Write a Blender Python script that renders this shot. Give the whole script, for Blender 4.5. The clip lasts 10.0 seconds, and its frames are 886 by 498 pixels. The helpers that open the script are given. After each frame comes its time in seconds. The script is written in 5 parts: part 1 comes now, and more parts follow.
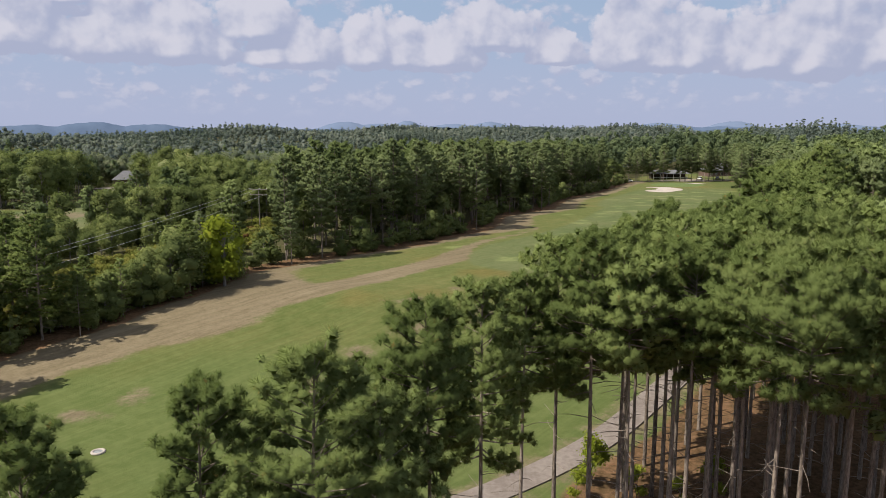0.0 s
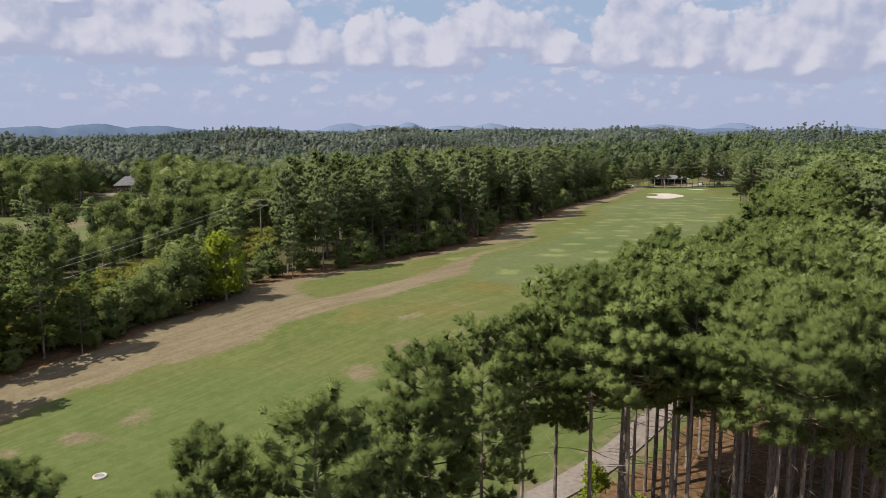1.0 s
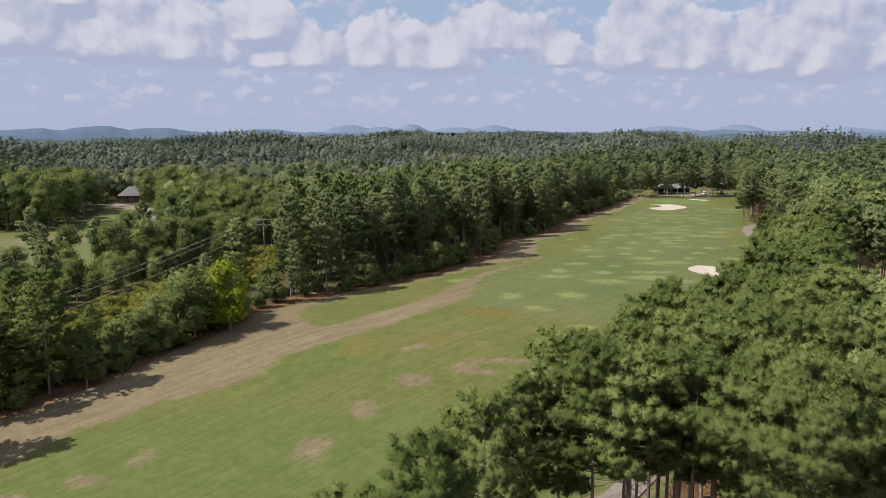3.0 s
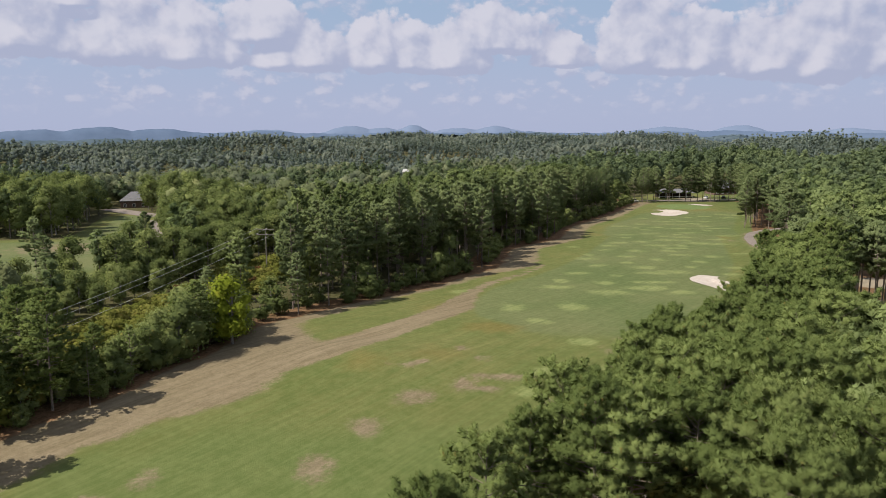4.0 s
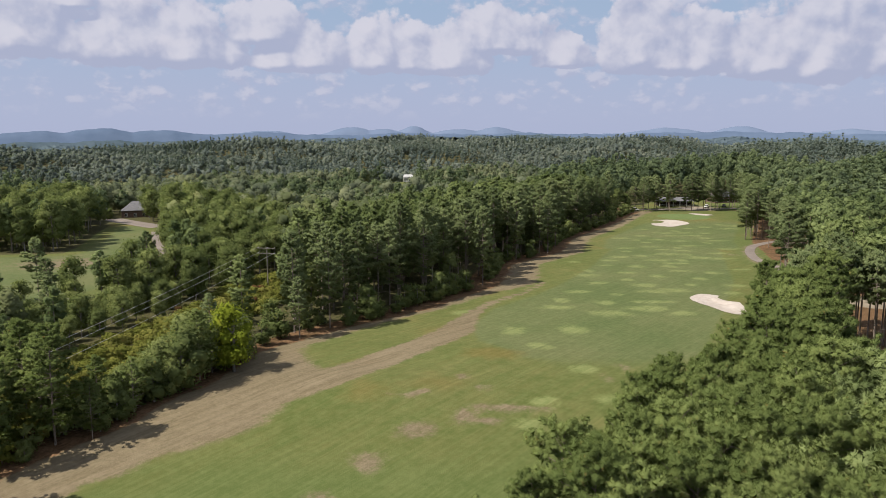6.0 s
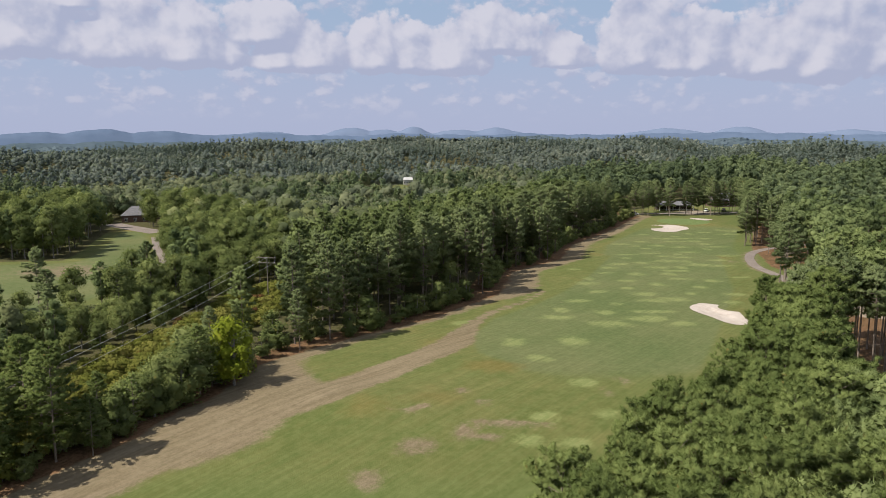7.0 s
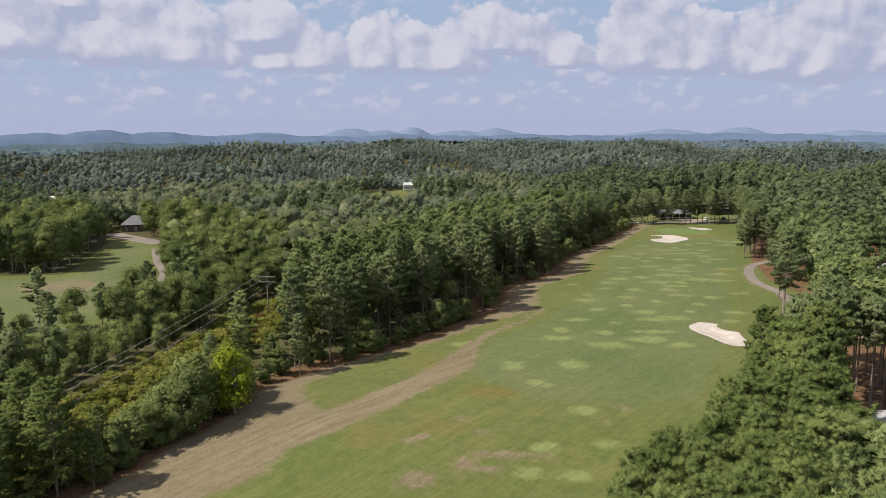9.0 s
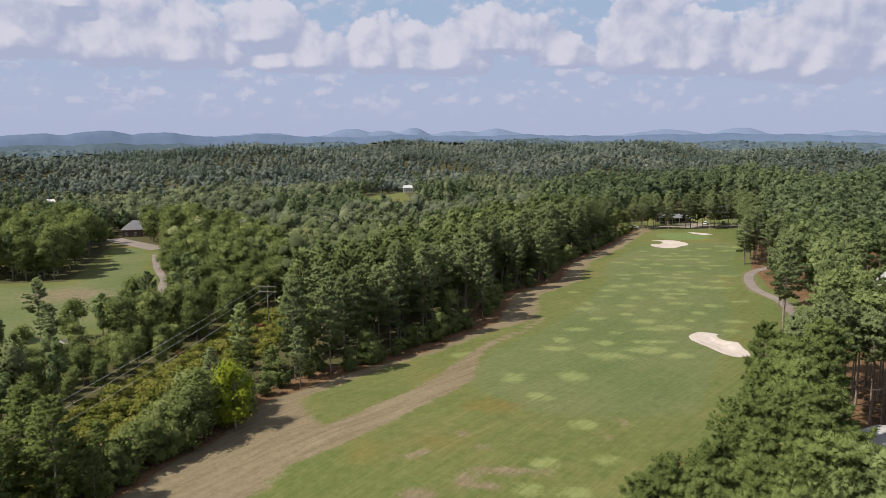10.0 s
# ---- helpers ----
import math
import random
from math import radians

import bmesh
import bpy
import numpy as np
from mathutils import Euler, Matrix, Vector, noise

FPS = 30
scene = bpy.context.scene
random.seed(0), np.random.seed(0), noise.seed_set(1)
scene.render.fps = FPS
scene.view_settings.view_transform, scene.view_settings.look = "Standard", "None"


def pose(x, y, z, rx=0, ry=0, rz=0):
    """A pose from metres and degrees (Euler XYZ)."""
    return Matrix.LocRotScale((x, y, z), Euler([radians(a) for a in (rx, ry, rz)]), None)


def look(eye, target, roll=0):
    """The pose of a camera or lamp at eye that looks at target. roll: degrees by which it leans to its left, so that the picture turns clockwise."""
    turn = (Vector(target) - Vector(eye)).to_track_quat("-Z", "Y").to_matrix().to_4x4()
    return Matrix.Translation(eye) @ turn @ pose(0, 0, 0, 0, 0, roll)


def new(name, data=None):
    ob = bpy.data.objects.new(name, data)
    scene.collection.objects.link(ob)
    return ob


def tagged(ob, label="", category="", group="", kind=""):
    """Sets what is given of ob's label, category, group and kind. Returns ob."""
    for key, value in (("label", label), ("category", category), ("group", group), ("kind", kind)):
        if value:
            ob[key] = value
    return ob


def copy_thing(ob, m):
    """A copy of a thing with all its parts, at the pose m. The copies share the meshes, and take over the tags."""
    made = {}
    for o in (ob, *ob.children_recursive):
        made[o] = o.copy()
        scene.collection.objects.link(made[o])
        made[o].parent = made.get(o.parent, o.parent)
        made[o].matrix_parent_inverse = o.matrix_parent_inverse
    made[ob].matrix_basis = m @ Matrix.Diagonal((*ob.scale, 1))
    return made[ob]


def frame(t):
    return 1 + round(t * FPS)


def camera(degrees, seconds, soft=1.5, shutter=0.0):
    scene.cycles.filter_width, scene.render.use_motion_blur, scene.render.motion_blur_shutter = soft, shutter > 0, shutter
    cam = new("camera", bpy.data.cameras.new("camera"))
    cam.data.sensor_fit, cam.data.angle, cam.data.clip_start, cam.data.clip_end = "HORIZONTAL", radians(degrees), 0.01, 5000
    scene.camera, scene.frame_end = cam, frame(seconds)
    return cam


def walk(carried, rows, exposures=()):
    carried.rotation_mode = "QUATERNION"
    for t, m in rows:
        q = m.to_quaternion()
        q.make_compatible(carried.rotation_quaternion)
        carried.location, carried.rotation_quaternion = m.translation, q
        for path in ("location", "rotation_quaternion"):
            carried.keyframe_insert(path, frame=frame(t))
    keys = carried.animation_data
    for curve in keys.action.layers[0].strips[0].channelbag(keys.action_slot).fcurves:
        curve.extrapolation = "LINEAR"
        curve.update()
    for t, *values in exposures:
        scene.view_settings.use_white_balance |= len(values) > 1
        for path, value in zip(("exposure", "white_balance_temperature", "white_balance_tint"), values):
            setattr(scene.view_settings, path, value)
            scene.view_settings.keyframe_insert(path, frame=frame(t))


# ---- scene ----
cam = camera(61.4, 10.0, soft=0.8)
METRES, EYE, TILT, LEAN, TURN = 22.0, 27.0, -9.0, 0.0, 0.0
ROWS = [
    (0.0, 0.0, 0.0, 0.0, 0.0, 0.0, -0.0),
    (0.5, 0.0004, -0.0045, 0.0492, 0.04, 0.07, -0.01),
    (1.0, 0.0009, -0.0091, 0.0983, 0.09, 0.09, -0.02),
    (1.5, 0.0011, -0.0134, 0.1477, 0.14, 0.11, -0.03),
    (2.0, 0.0012, -0.0183, 0.1968, 0.18, 0.13, -0.03),
    (2.5, 0.0019, -0.0226, 0.2459, 0.24, 0.15, -0.03),
    (4.0, 0.002, -0.0376, 0.3944, 0.45, 0.2, -0.01),
    (4.5, 0.0016, -0.0419, 0.4433, 0.48, 0.21, -0.01),
    (5.0, 0.0003, -0.0465, 0.4927, 0.48, 0.23, 0.0),
    (5.5, 0.0003, -0.051, 0.5416, 0.49, 0.23, 0.01),
    (7.0, 0.0011, -0.0622, 0.6871, 0.5, 0.25, 0.05),
    (7.5, 0.0003, -0.0662, 0.7368, 0.48, 0.26, 0.06),
    (8.0, 0.0005, -0.0707, 0.7874, 0.48, 0.25, 0.06),
    (8.5, 0.0003, -0.0753, 0.8386, 0.47, 0.25, 0.07),
    (9.0, 0.0003, -0.0799, 0.8904, 0.48, 0.25, 0.06),
    (9.5, -0.0, -0.0846, 0.943, 0.48, 0.24, 0.07),
    (10.0, -0.0008, -0.0892, 0.9959, 0.48, 0.25, 0.09),
]
walk(cam, [(t, pose(0, 0, EYE, TILT, LEAN, TURN) @ pose(METRES * x, METRES * y, METRES * z, 90 + pitch, roll, yaw)) for t, x, y, z, yaw, pitch, roll in ROWS])

# ---- world, sun ----
SUN_ELEV, SUN_AZ = 51.0, 249.0     # degrees above the horizon; clockwise from +y: the sun stands over -x, a little behind the eye
SUN_STRENGTH, SKY_STRENGTH, EXPOSURE = 4.6, 0.05, 0.42
scene.view_settings.exposure = EXPOSURE


class Nodes:
    """Short way to write node trees."""

    def __init__(self, tree):
        self.tree = tree
        tree.nodes.clear()

    def add(self, kind):
        return self.tree.nodes.new(kind)

    def link(self, a, b):
        self.tree.links.new(a, b)

    def put(self, socket, value):
        if isinstance(value, bpy.types.NodeSocket):
            self.link(value, socket)
        else:
            socket.default_value = value

    def math(self, op, a, b=0.0, c=0.0):
        n = self.add("ShaderNodeMath")
        n.operation = op
        for s, v in zip(n.inputs, (a, b, c)):
            self.put(s, v)
        return n.outputs[0]

    def ramp(self, value, lo, hi, to_lo=0.0, to_hi=1.0, smooth=True):
        n = self.add("ShaderNodeMapRange")
        n.interpolation_type = "SMOOTHSTEP" if smooth else "LINEAR"
        for s, v in zip(n.inputs, (value, lo, hi, to_lo, to_hi)):
            self.put(s, v)
        return n.outputs[0]

    def mix(self, fac, a, b, blend="MIX"):
        n = self.add("ShaderNodeMix")
        n.data_type, n.blend_type = "RGBA", blend
        self.put(n.inputs[0], fac)
        for s, v in ((n.inputs[6], a), (n.inputs[7], b)):
            self.put(s, v if isinstance(v, bpy.types.NodeSocket) else (*v, 1.0))
        return n.outputs[2]

    def noise(self, vector, scale, detail=4.0, rough=0.55, dist=0.0):
        n = self.add("ShaderNodeTexNoise")
        if vector is not None:
            self.link(vector, n.inputs["Vector"])
        n.inputs["Scale"].default_value, n.inputs["Detail"].default_value = scale, detail
        n.inputs["Roughness"].default_value, n.inputs["Distortion"].default_value = rough, dist
        return n.outputs["Fac"]

    def mapping(self, vector, scale=(1, 1, 1), loc=(0, 0, 0), rot=(0, 0, 0)):
        n = self.add("ShaderNodeMapping")
        self.link(vector, n.inputs[0])
        n.inputs[1].default_value, n.inputs[3].default_value = loc, scale
        n.inputs[2].default_value = [radians(a) for a in rot]
        return n.outputs[0]


def build_world():
    world = bpy.data.worlds.new("sky")
    scene.world = world
    world.use_nodes = True
    N = Nodes(world.node_tree)
    out, bg = N.add("ShaderNodeOutputWorld"), N.add("ShaderNodeBackground")
    N.link(bg.outputs[0], out.inputs[0])
    sky = N.add("ShaderNodeTexSky")
    sky.sky_type, sky.sun_disc = "NISHITA", False
    sky.sun_elevation, sky.sun_rotation = radians(SUN_ELEV), radians(SUN_AZ)
    sky.air_density, sky.dust_density, sky.ozone_density = 1.0, 2.0, 1.0
    way = N.add("ShaderNodeTexCoord").outputs["Generated"]
    sep = N.add("ShaderNodeSeparateXYZ")
    N.link(way, sep.inputs[0])
    u = N.math("ARCTAN2", sep.outputs[0], sep.outputs[1])      # azimuth from +y
    v = N.math("ARCSINE", sep.outputs[2])                      # elevation
    # cumulus heaps: azimuth, elevation of the base, half width, height (all radians)
    heaps = [(-0.51, 0.102, 0.078, 0.085), (-0.455, 0.150, 0.030, 0.030), (-0.405, 0.095, 0.065, 0.078), (-0.330, 0.095, 0.070, 0.072), (-0.240, 0.122, 0.060, 0.052), (-0.180, 0.090, 0.050, 0.064), (-0.218, 0.088, 0.034, 0.040), (-0.092, 0.091, 0.046, 0.066),
             (-0.050, 0.088, 0.045, 0.060), (0.002, 0.087, 0.055, 0.062), (0.064, 0.112, 0.065, 0.062), (0.148, 0.089, 0.036, 0.037), (0.245, 0.092, 0.052, 0.092), (0.318, 0.086, 0.036, 0.074), (0.272, 0.084, 0.062, 0.062),
             (0.400, 0.079, 0.057, 0.072), (0.455, 0.077, 0.070, 0.098), (0.535, 0.084, 0.062, 0.082), (-0.62, 0.10, 0.10, 0.08), (0.66, 0.09, 0.10, 0.09), (-0.82, 0.10, 0.11, 0.08), (0.86, 0.10, 0.11, 0.07)]

    def billows(c, scale):
        """Rounded heads of cloud."""
        warp = N.add("ShaderNodeVectorMath")
        warp.operation = "MULTIPLY_ADD"
        n3 = N.add("ShaderNodeTexNoise")
        N.link(c, n3.inputs["Vector"])
        n3.inputs["Scale"].default_value, n3.inputs["Detail"].default_value = scale * 1.3, 4
        N.link(n3.outputs["Color"], warp.inputs[0])
        warp.inputs[1].default_value = (0.55 / scale,) * 3
        N.link(c, warp.inputs[2])
        lumps = N.add("ShaderNodeTexVoronoi")
        lumps.feature = "SMOOTH_F1"
        lumps.inputs["Scale"].default_value, lumps.inputs["Detail"].default_value = scale, 3.0
        lumps.inputs["Roughness"].default_value, lumps.inputs["Smoothness"].default_value = 0.5, 0.6
        N.link(warp.outputs[0], lumps.inputs["Vector"])
        return N.math("SUBTRACT", 0.42, lumps.outputs["Distance"])

    def shifted(du, dv):
        uu, vv = N.math("ADD", u, du), N.math("ADD", v, dv)
        c = N.add("ShaderNodeCombineXYZ")
        N.link(uu, c.inputs[0])
        N.link(vv, c.inputs[1])
        return uu, vv, c.outputs[0]

    def density(du, dv):
        """How thick the cloud stands at the place du, dv away."""
        uu, vv, c = shifted(du, dv)
        shape = None
        for u0, v0, wide, high in heaps:
            x = N.math("DIVIDE", N.math("SUBTRACT", uu, u0), wide * 1.22)
            up = N.math("DIVIDE", N.math("SUBTRACT", vv, v0), high * 1.12)
            y = N.math("MAXIMUM", up, N.math("MULTIPLY", up, -4.6))
            d = N.math("SUBTRACT", 1.0, N.math("SQRT", N.math("ADD", N.math("MULTIPLY", x, x), N.math("MULTIPLY", y, y))))
            shape = d if shape is None else N.math("SMOOTH_MAX", shape, d, 0.15)
        shape = N.math("MAXIMUM", shape, -0.8)
        body = N.math("ADD", N.math("ADD", shape, 0.26), N.math("MULTIPLY", billows(c, 21), 0.46))
        fine = N.math("MULTIPLY", N.math("SUBTRACT", N.noise(c, 40, 6, 0.58), 0.5), 0.34)
        return body, N.math("ADD", body, N.math("ADD", fine, N.math("MULTIPLY", billows(c, 58), 0.20)))

    (body, dens), (body_sun, dens_sun) = density(0.0, 0.0), density(-0.008, 0.014)
    heap = N.ramp(dens, 0.02, 0.16)
    slope = N.math("ADD", N.math("MULTIPLY", N.math("SUBTRACT", body, body_sun), 0.7), N.math("MULTIPLY", N.math("SUBTRACT", dens, dens_sun), 0.3))
    lit = N.ramp(slope, -0.16, 0.34)
    cloud = N.mix(lit, (0.306, 0.330, 0.446), (0.494, 0.488, 0.556))

    def low_density(du, dv):
        """Small distant clouds in rows below the heaps."""
        _, _, c = shifted(du, dv)
        return N.math("ADD", N.noise(N.mapping(c, (1, 1.7, 1)), 12, 5, 0.58), N.math("MULTIPLY", billows(N.mapping(c, (1, 1.5, 1)), 30), 0.42))

    low, low_sun = low_density(0.0, 0.0), low_density(-0.004, 0.007)
    veil = N.math("MULTIPLY", N.ramp(low, 0.26, 0.50), N.ramp(v, 0.012, 0.055))
    veil_lit = N.mix(N.ramp(N.math("SUBTRACT", low, low_sun), -0.09, 0.12), (0.330, 0.350, 0.468), (0.440, 0.442, 0.528))
    base = N.mix(1.0, sky.outputs[0], (SKY_STRENGTH,) * 3, "MULTIPLY")
    blue = N.mix(N.ramp(v, 0.0, 0.2), (0.338, 0.375, 0.520), (0.272, 0.362, 0.500))
    clear = N.mix(0.90, base, blue)
    veiled = N.mix(N.math("MULTIPLY", veil, 0.70), clear, veil_lit)
    front = N.mix(N.math("MULTIPLY", heap, 0.90), veiled, cloud)
    # higher up the sky is a deeper blue with scattered small clouds
    scattered = N.math("MULTIPLY", N.ramp(N.noise(way, 5.0, 6, 0.6), 0.44, 0.62), 0.7)
    zenith = N.mix(scattered, N.mix(0.6, base, (0.24, 0.30, 0.42)), (0.68, 0.68, 0.70))
    N.link(N.mix(N.ramp(v, 0.20, 0.42), front, zenith), bg.inputs[0])
    bg.inputs[1].default_value = 1.0
    sun = new("sun", bpy.data.lights.new("sun", "SUN"))
    sun.data.energy, sun.data.angle, sun.data.color = SUN_STRENGTH, radians(0.6), (1.0, 0.94, 0.82)
    a, e = radians(SUN_AZ), radians(SUN_ELEV)
    sun.matrix_world = look((0, 0, 80), (-80 * math.sin(a) * math.cos(e), -80 * math.cos(a) * math.cos(e), 80 - 80 * math.sin(e)))


build_world()


# ---- plan: the lie of the land and the edges of the wood ----
def step(a, b, v):
    k = np.clip((np.asarray(v, float) - a) / (b - a), 0, 1)
    return k * k * (3 - 2 * k)


def bump(x, y, cx, cy, rx, ry):
    return np.exp(-(((x - cx) / rx) ** 2 + ((y - cy) / ry) ** 2))


def ridge(x, y):
    """Rolling country: a few long waves."""
    return (np.sin(x / 210.0 + 1.3) * np.cos(y / 260.0 + 0.4) + 0.6 * np.sin(x / 95.0 - y / 140.0) + 0.5 * np.cos(x / 330.0 + y / 120.0 + 2.0))


# bunkers: centre, half axes, turn in degrees, and where the grass tongue cuts in
BUNKERS = [((59.3, 161.2), (4.5, 10.2), 6.0, (64.6, 166.0, 3.9)), ((93.0, 318.0), (7.8, 9.5), -10.0, (88.0, 322.5, 4.4)), ((116.5, 346.5), (4.4, 6.6), 12.0, (119.0, 352.5, 2.5)), ((-85.5, 162.0), (3.2, 4.2), 0.0, (-83.0, 168.0, 2.0))]


def bunker_shape(x, y, which):
    """Above 0 inside the sand."""
    (cx, cy), (a, b), turn, (tx, ty, tr) = BUNKERS[which]
    c, s = math.cos(radians(turn)), math.sin(radians(turn))
    dx, dy = x - cx, y - cy
    p, q = (c * dx + s * dy) / a, (-s * dx + c * dy) / b
    ang = np.arctan2(q, p)
    r = np.hypot(p, q)
    edge = 1 + 0.10 * np.sin(3 * ang + which) + 0.05 * np.sin(5 * ang + 2 * which)
    tongue = 1 - np.hypot(x - tx, (y - ty)) / tr
    return np.minimum(edge - r, np.where(tongue > -0.6, -tongue * 1.2, 9))


def land(x, y, dug=True):
    """Height of the ground."""
    x, y = np.asarray(x, float), np.asarray(y, float)
    z = -2 + 5.2 * step(50, 115, y) - 1.6 * step(150, 330, y)
    z = z + 0.9 * bump(x, y, -13, 107, 14, 8) + 0.6 * bump(x, y, 4, 124, 12, 9) - 0.5 * bump(x, y, 22, 92, 16, 12)
    z = z + 1.6 * bump(x, y, 107, 338, 26, 24)
    far = step(380, 800, np.hypot(x, y))
    z = z + far * (8.0 * ridge(x, y) + 6.0 * ridge(x * 2.3 + 400, y * 1.9))
    z = z + 16 * bump(x, y, 400, 700, 190, 260)
    z = z - 6 * bump(x, y, -60, 640, 190, 190) - 11 * bump(x, y, -300, 520, 130, 110)
    z = z - 17 * step(700, 2000, -x * 0.9 + y * 0.45) + 8 * bump(x, y, 60, 1850, 800, 420) + 13 * bump(x, y, -120, 1080, 260, 150) + 9 * bump(x, y, 330, 1250, 220, 160) + 8 * bump(x, y, -520, 1150, 240, 130) - 9 * bump(x, y, -50, 500, 100, 70) - 8 * bump(x, y, 120, 820, 160, 110) - 16 * step(2000, 3000, np.hypot(x, y))
    if dug:
        for k in range(4):
            z = z - 0.9 * step(0.22, 0.55, bunker_shape(x, y, k))
    return z


LEFT_Y = [20, 60, 80, 88.6, 93, 97.5, 102.6, 106.6, 111.8, 117.5, 125, 130.3, 136, 145, 155.5, 165, 182, 214, 237, 273, 314, 344, 372]
LEFT_X = [-70, -60, -54, -48.2, -43.9, -42.1, -40.3, -36.9, -35.3, -34.2, -33, -28.1, -24, -16.6, -6.7, -1, 10, 16, 33, 43, 65, 80, 93]
RIGHT_Y = [10, 30, 40, 51, 60, 66, 82, 107, 120, 140, 165, 190, 205, 222, 245, 262, 320, 380]
RIGHT_X = [-13, -8, 2, 7, 14, 21, 33, 48, 56, 66, 79, 92, 99, 98, 104, 108, 132, 152]


def left_edge(y):
    return np.interp(y, LEFT_Y, LEFT_X)


def right_edge(y):
    return np.interp(y, RIGHT_Y, RIGHT_X)


def inside(x, y, poly):
    """Signed: positive inside; about metres to the nearest side."""
    x, y = np.asarray(x, float), np.asarray(y, float)
    inn, best = np.zeros(x.shape, bool), np.full(x.shape, 1e9)
    for (x0, y0), (x1, y1) in zip(poly, poly[1:] + poly[:1]):
        cross = (y0 > y) != (y1 > y)
        with np.errstate(divide="ignore", invalid="ignore"):
            inn ^= cross & (x < (x1 - x0) * (y - y0) / (y1 - y0 + 1e-12) + x0)
        ex, ey = x1 - x0, y1 - y0
        k = np.clip(((x - x0) * ex + (y - y0) * ey) / (ex * ex + ey * ey), 0, 1)
        best = np.minimum(best, np.hypot(x - x0 - k * ex, y - y0 - k * ey))
    return np.where(inn, best, -best)


SECOND_HOLE = [(-190, 120), (-105, 138), (-90, 152), (-80, 172), (-77, 197), (-86, 225), (-94, 238), (-114, 296), (-126, 318), (-150, 330), (-139, 290), (-128, 255), (-124, 236), (-150, 232), (-230, 240)]
CLUB_YARD = [(88, 366), (160, 378), (178, 436), (120, 432), (96, 402)]
FAR_FIELD = [(-76, 585), (-44, 520), (-28, 575), (-40, 650)]
WIRE_A, WIRE_B = (-43.0, 174.0), (-66.5, 54.0)       # the line's two poles


def wire_strip(x, y):
    """Metres from the middle of the power line's clearing."""
    ex, ey = WIRE_B[0] - WIRE_A[0], WIRE_B[1] - WIRE_A[1]
    k = np.clip(((x - WIRE_A[0]) * ex + (y - WIRE_A[1]) * ey) / (ex * ex + ey * ey), -0.3, 1.4)
    return np.hypot(x - WIRE_A[0] - k * ex, y - WIRE_A[1] - k * ey)


def open_main(x, y):
    """Metres inside the fairway's clearing (negative in the wood)."""
    return np.minimum(np.minimum(x - left_edge(y), right_edge(y) - x), np.minimum(y + 30, 374 - y))


# ---- materials ----
def material(name, build):
    m = bpy.data.materials.new(name)
    m.use_nodes = True
    N = Nodes(m.node_tree)
    out = N.add("ShaderNodeOutputMaterial")
    N.link(build(N), out.inputs[0])
    return m


def principled(N, colour, rough=0.8, spec=0.25, bump_from=None, bump_size=0.1, metal=0.0):
    p = N.add("ShaderNodeBsdfPrincipled")
    N.put(p.inputs["Base Color"], colour if isinstance(colour, bpy.types.NodeSocket) else (*colour, 1))
    N.put(p.inputs["Roughness"], rough)
    p.inputs["Specular IOR Level"].default_value, p.inputs["Metallic"].default_value = spec, metal
    if bump_from is not None:
        b = N.add("ShaderNodeBump")
        b.inputs["Strength"].default_value, b.inputs["Distance"].default_value = 0.6, bump_size
        N.link(bump_from, b.inputs["Height"])
        N.link(b.outputs[0], p.inputs["Normal"])
    return p.outputs[0]


def spot(N):
    return N.add("ShaderNodeTexCoord").outputs["Object"]


def foliage(name, dark, light, old, old_share=0.12, clump=1.2, through_share=0.14, whole_wood=False, single=0.14):
    """Needles or leaves: a mix of two greens by clump, by blade and by tree, some turned, light shining through."""
    def build(N):
        p = spot(N)
        tree = N.add("ShaderNodeObjectInfo").outputs["Random"]
        blade = N.add("ShaderNodeNewGeometry").outputs["Random Per Island"]
        n = N.noise(p, clump, 3, 0.6)
        k = N.math("ADD", N.math("MULTIPLY", n, 0.9), N.math("ADD", N.math("MULTIPLY", blade, single), N.math("MULTIPLY", tree, 0.55)))
        if whole_wood:      # one mesh of many trees: vary from tree to tree by place
            # wide patches: darker pine stands, and cloud shadow painted into the greens
            k = N.math("ADD", N.math("MULTIPLY", N.noise(p, clump, 1), 1.3), N.math("ADD", N.math("MULTIPLY", N.math("SUBTRACT", N.noise(p, clump * 0.10, 3, 0.6), 0.25), 1.6), N.math("MULTIPLY", blade, 0.06)))
        if whole_wood:
            k = N.math("ADD", k, N.math("MULTIPLY", N.math("SUBTRACT", N.noise(p, 0.8, 2), 0.5), 0.22))
        c = N.mix(N.ramp(k, 0.80, 1.62) if whole_wood else N.ramp(k, 0.55, 1.60), dark, light)
        worn = N.math("MULTIPLY", N.ramp(N.noise(p, clump * 1.7, 2), 0.60, 0.72), N.ramp(blade, 1 - old_share * 3, 1.0))
        c = N.mix(N.math("MULTIPLY", worn, 0.25 if whole_wood else 0.8), c, old)
        t = N.add("ShaderNodeBsdfTranslucent")
        N.link(N.mix(0.5, c, (0.20, 0.27, 0.06)), t.inputs[0])
        s = N.add("ShaderNodeMixShader")
        s.inputs[0].default_value = through_share
        leaf = N.add("ShaderNodeBsdfDiffuse")
        N.link(c, leaf.inputs[0])
        leaf.inputs[1].default_value = 0.4
        N.link(leaf.outputs[0], s.inputs[1])
        N.link(t.outputs[0], s.inputs[2])
        return s.outputs[0]
    return material(name, build)


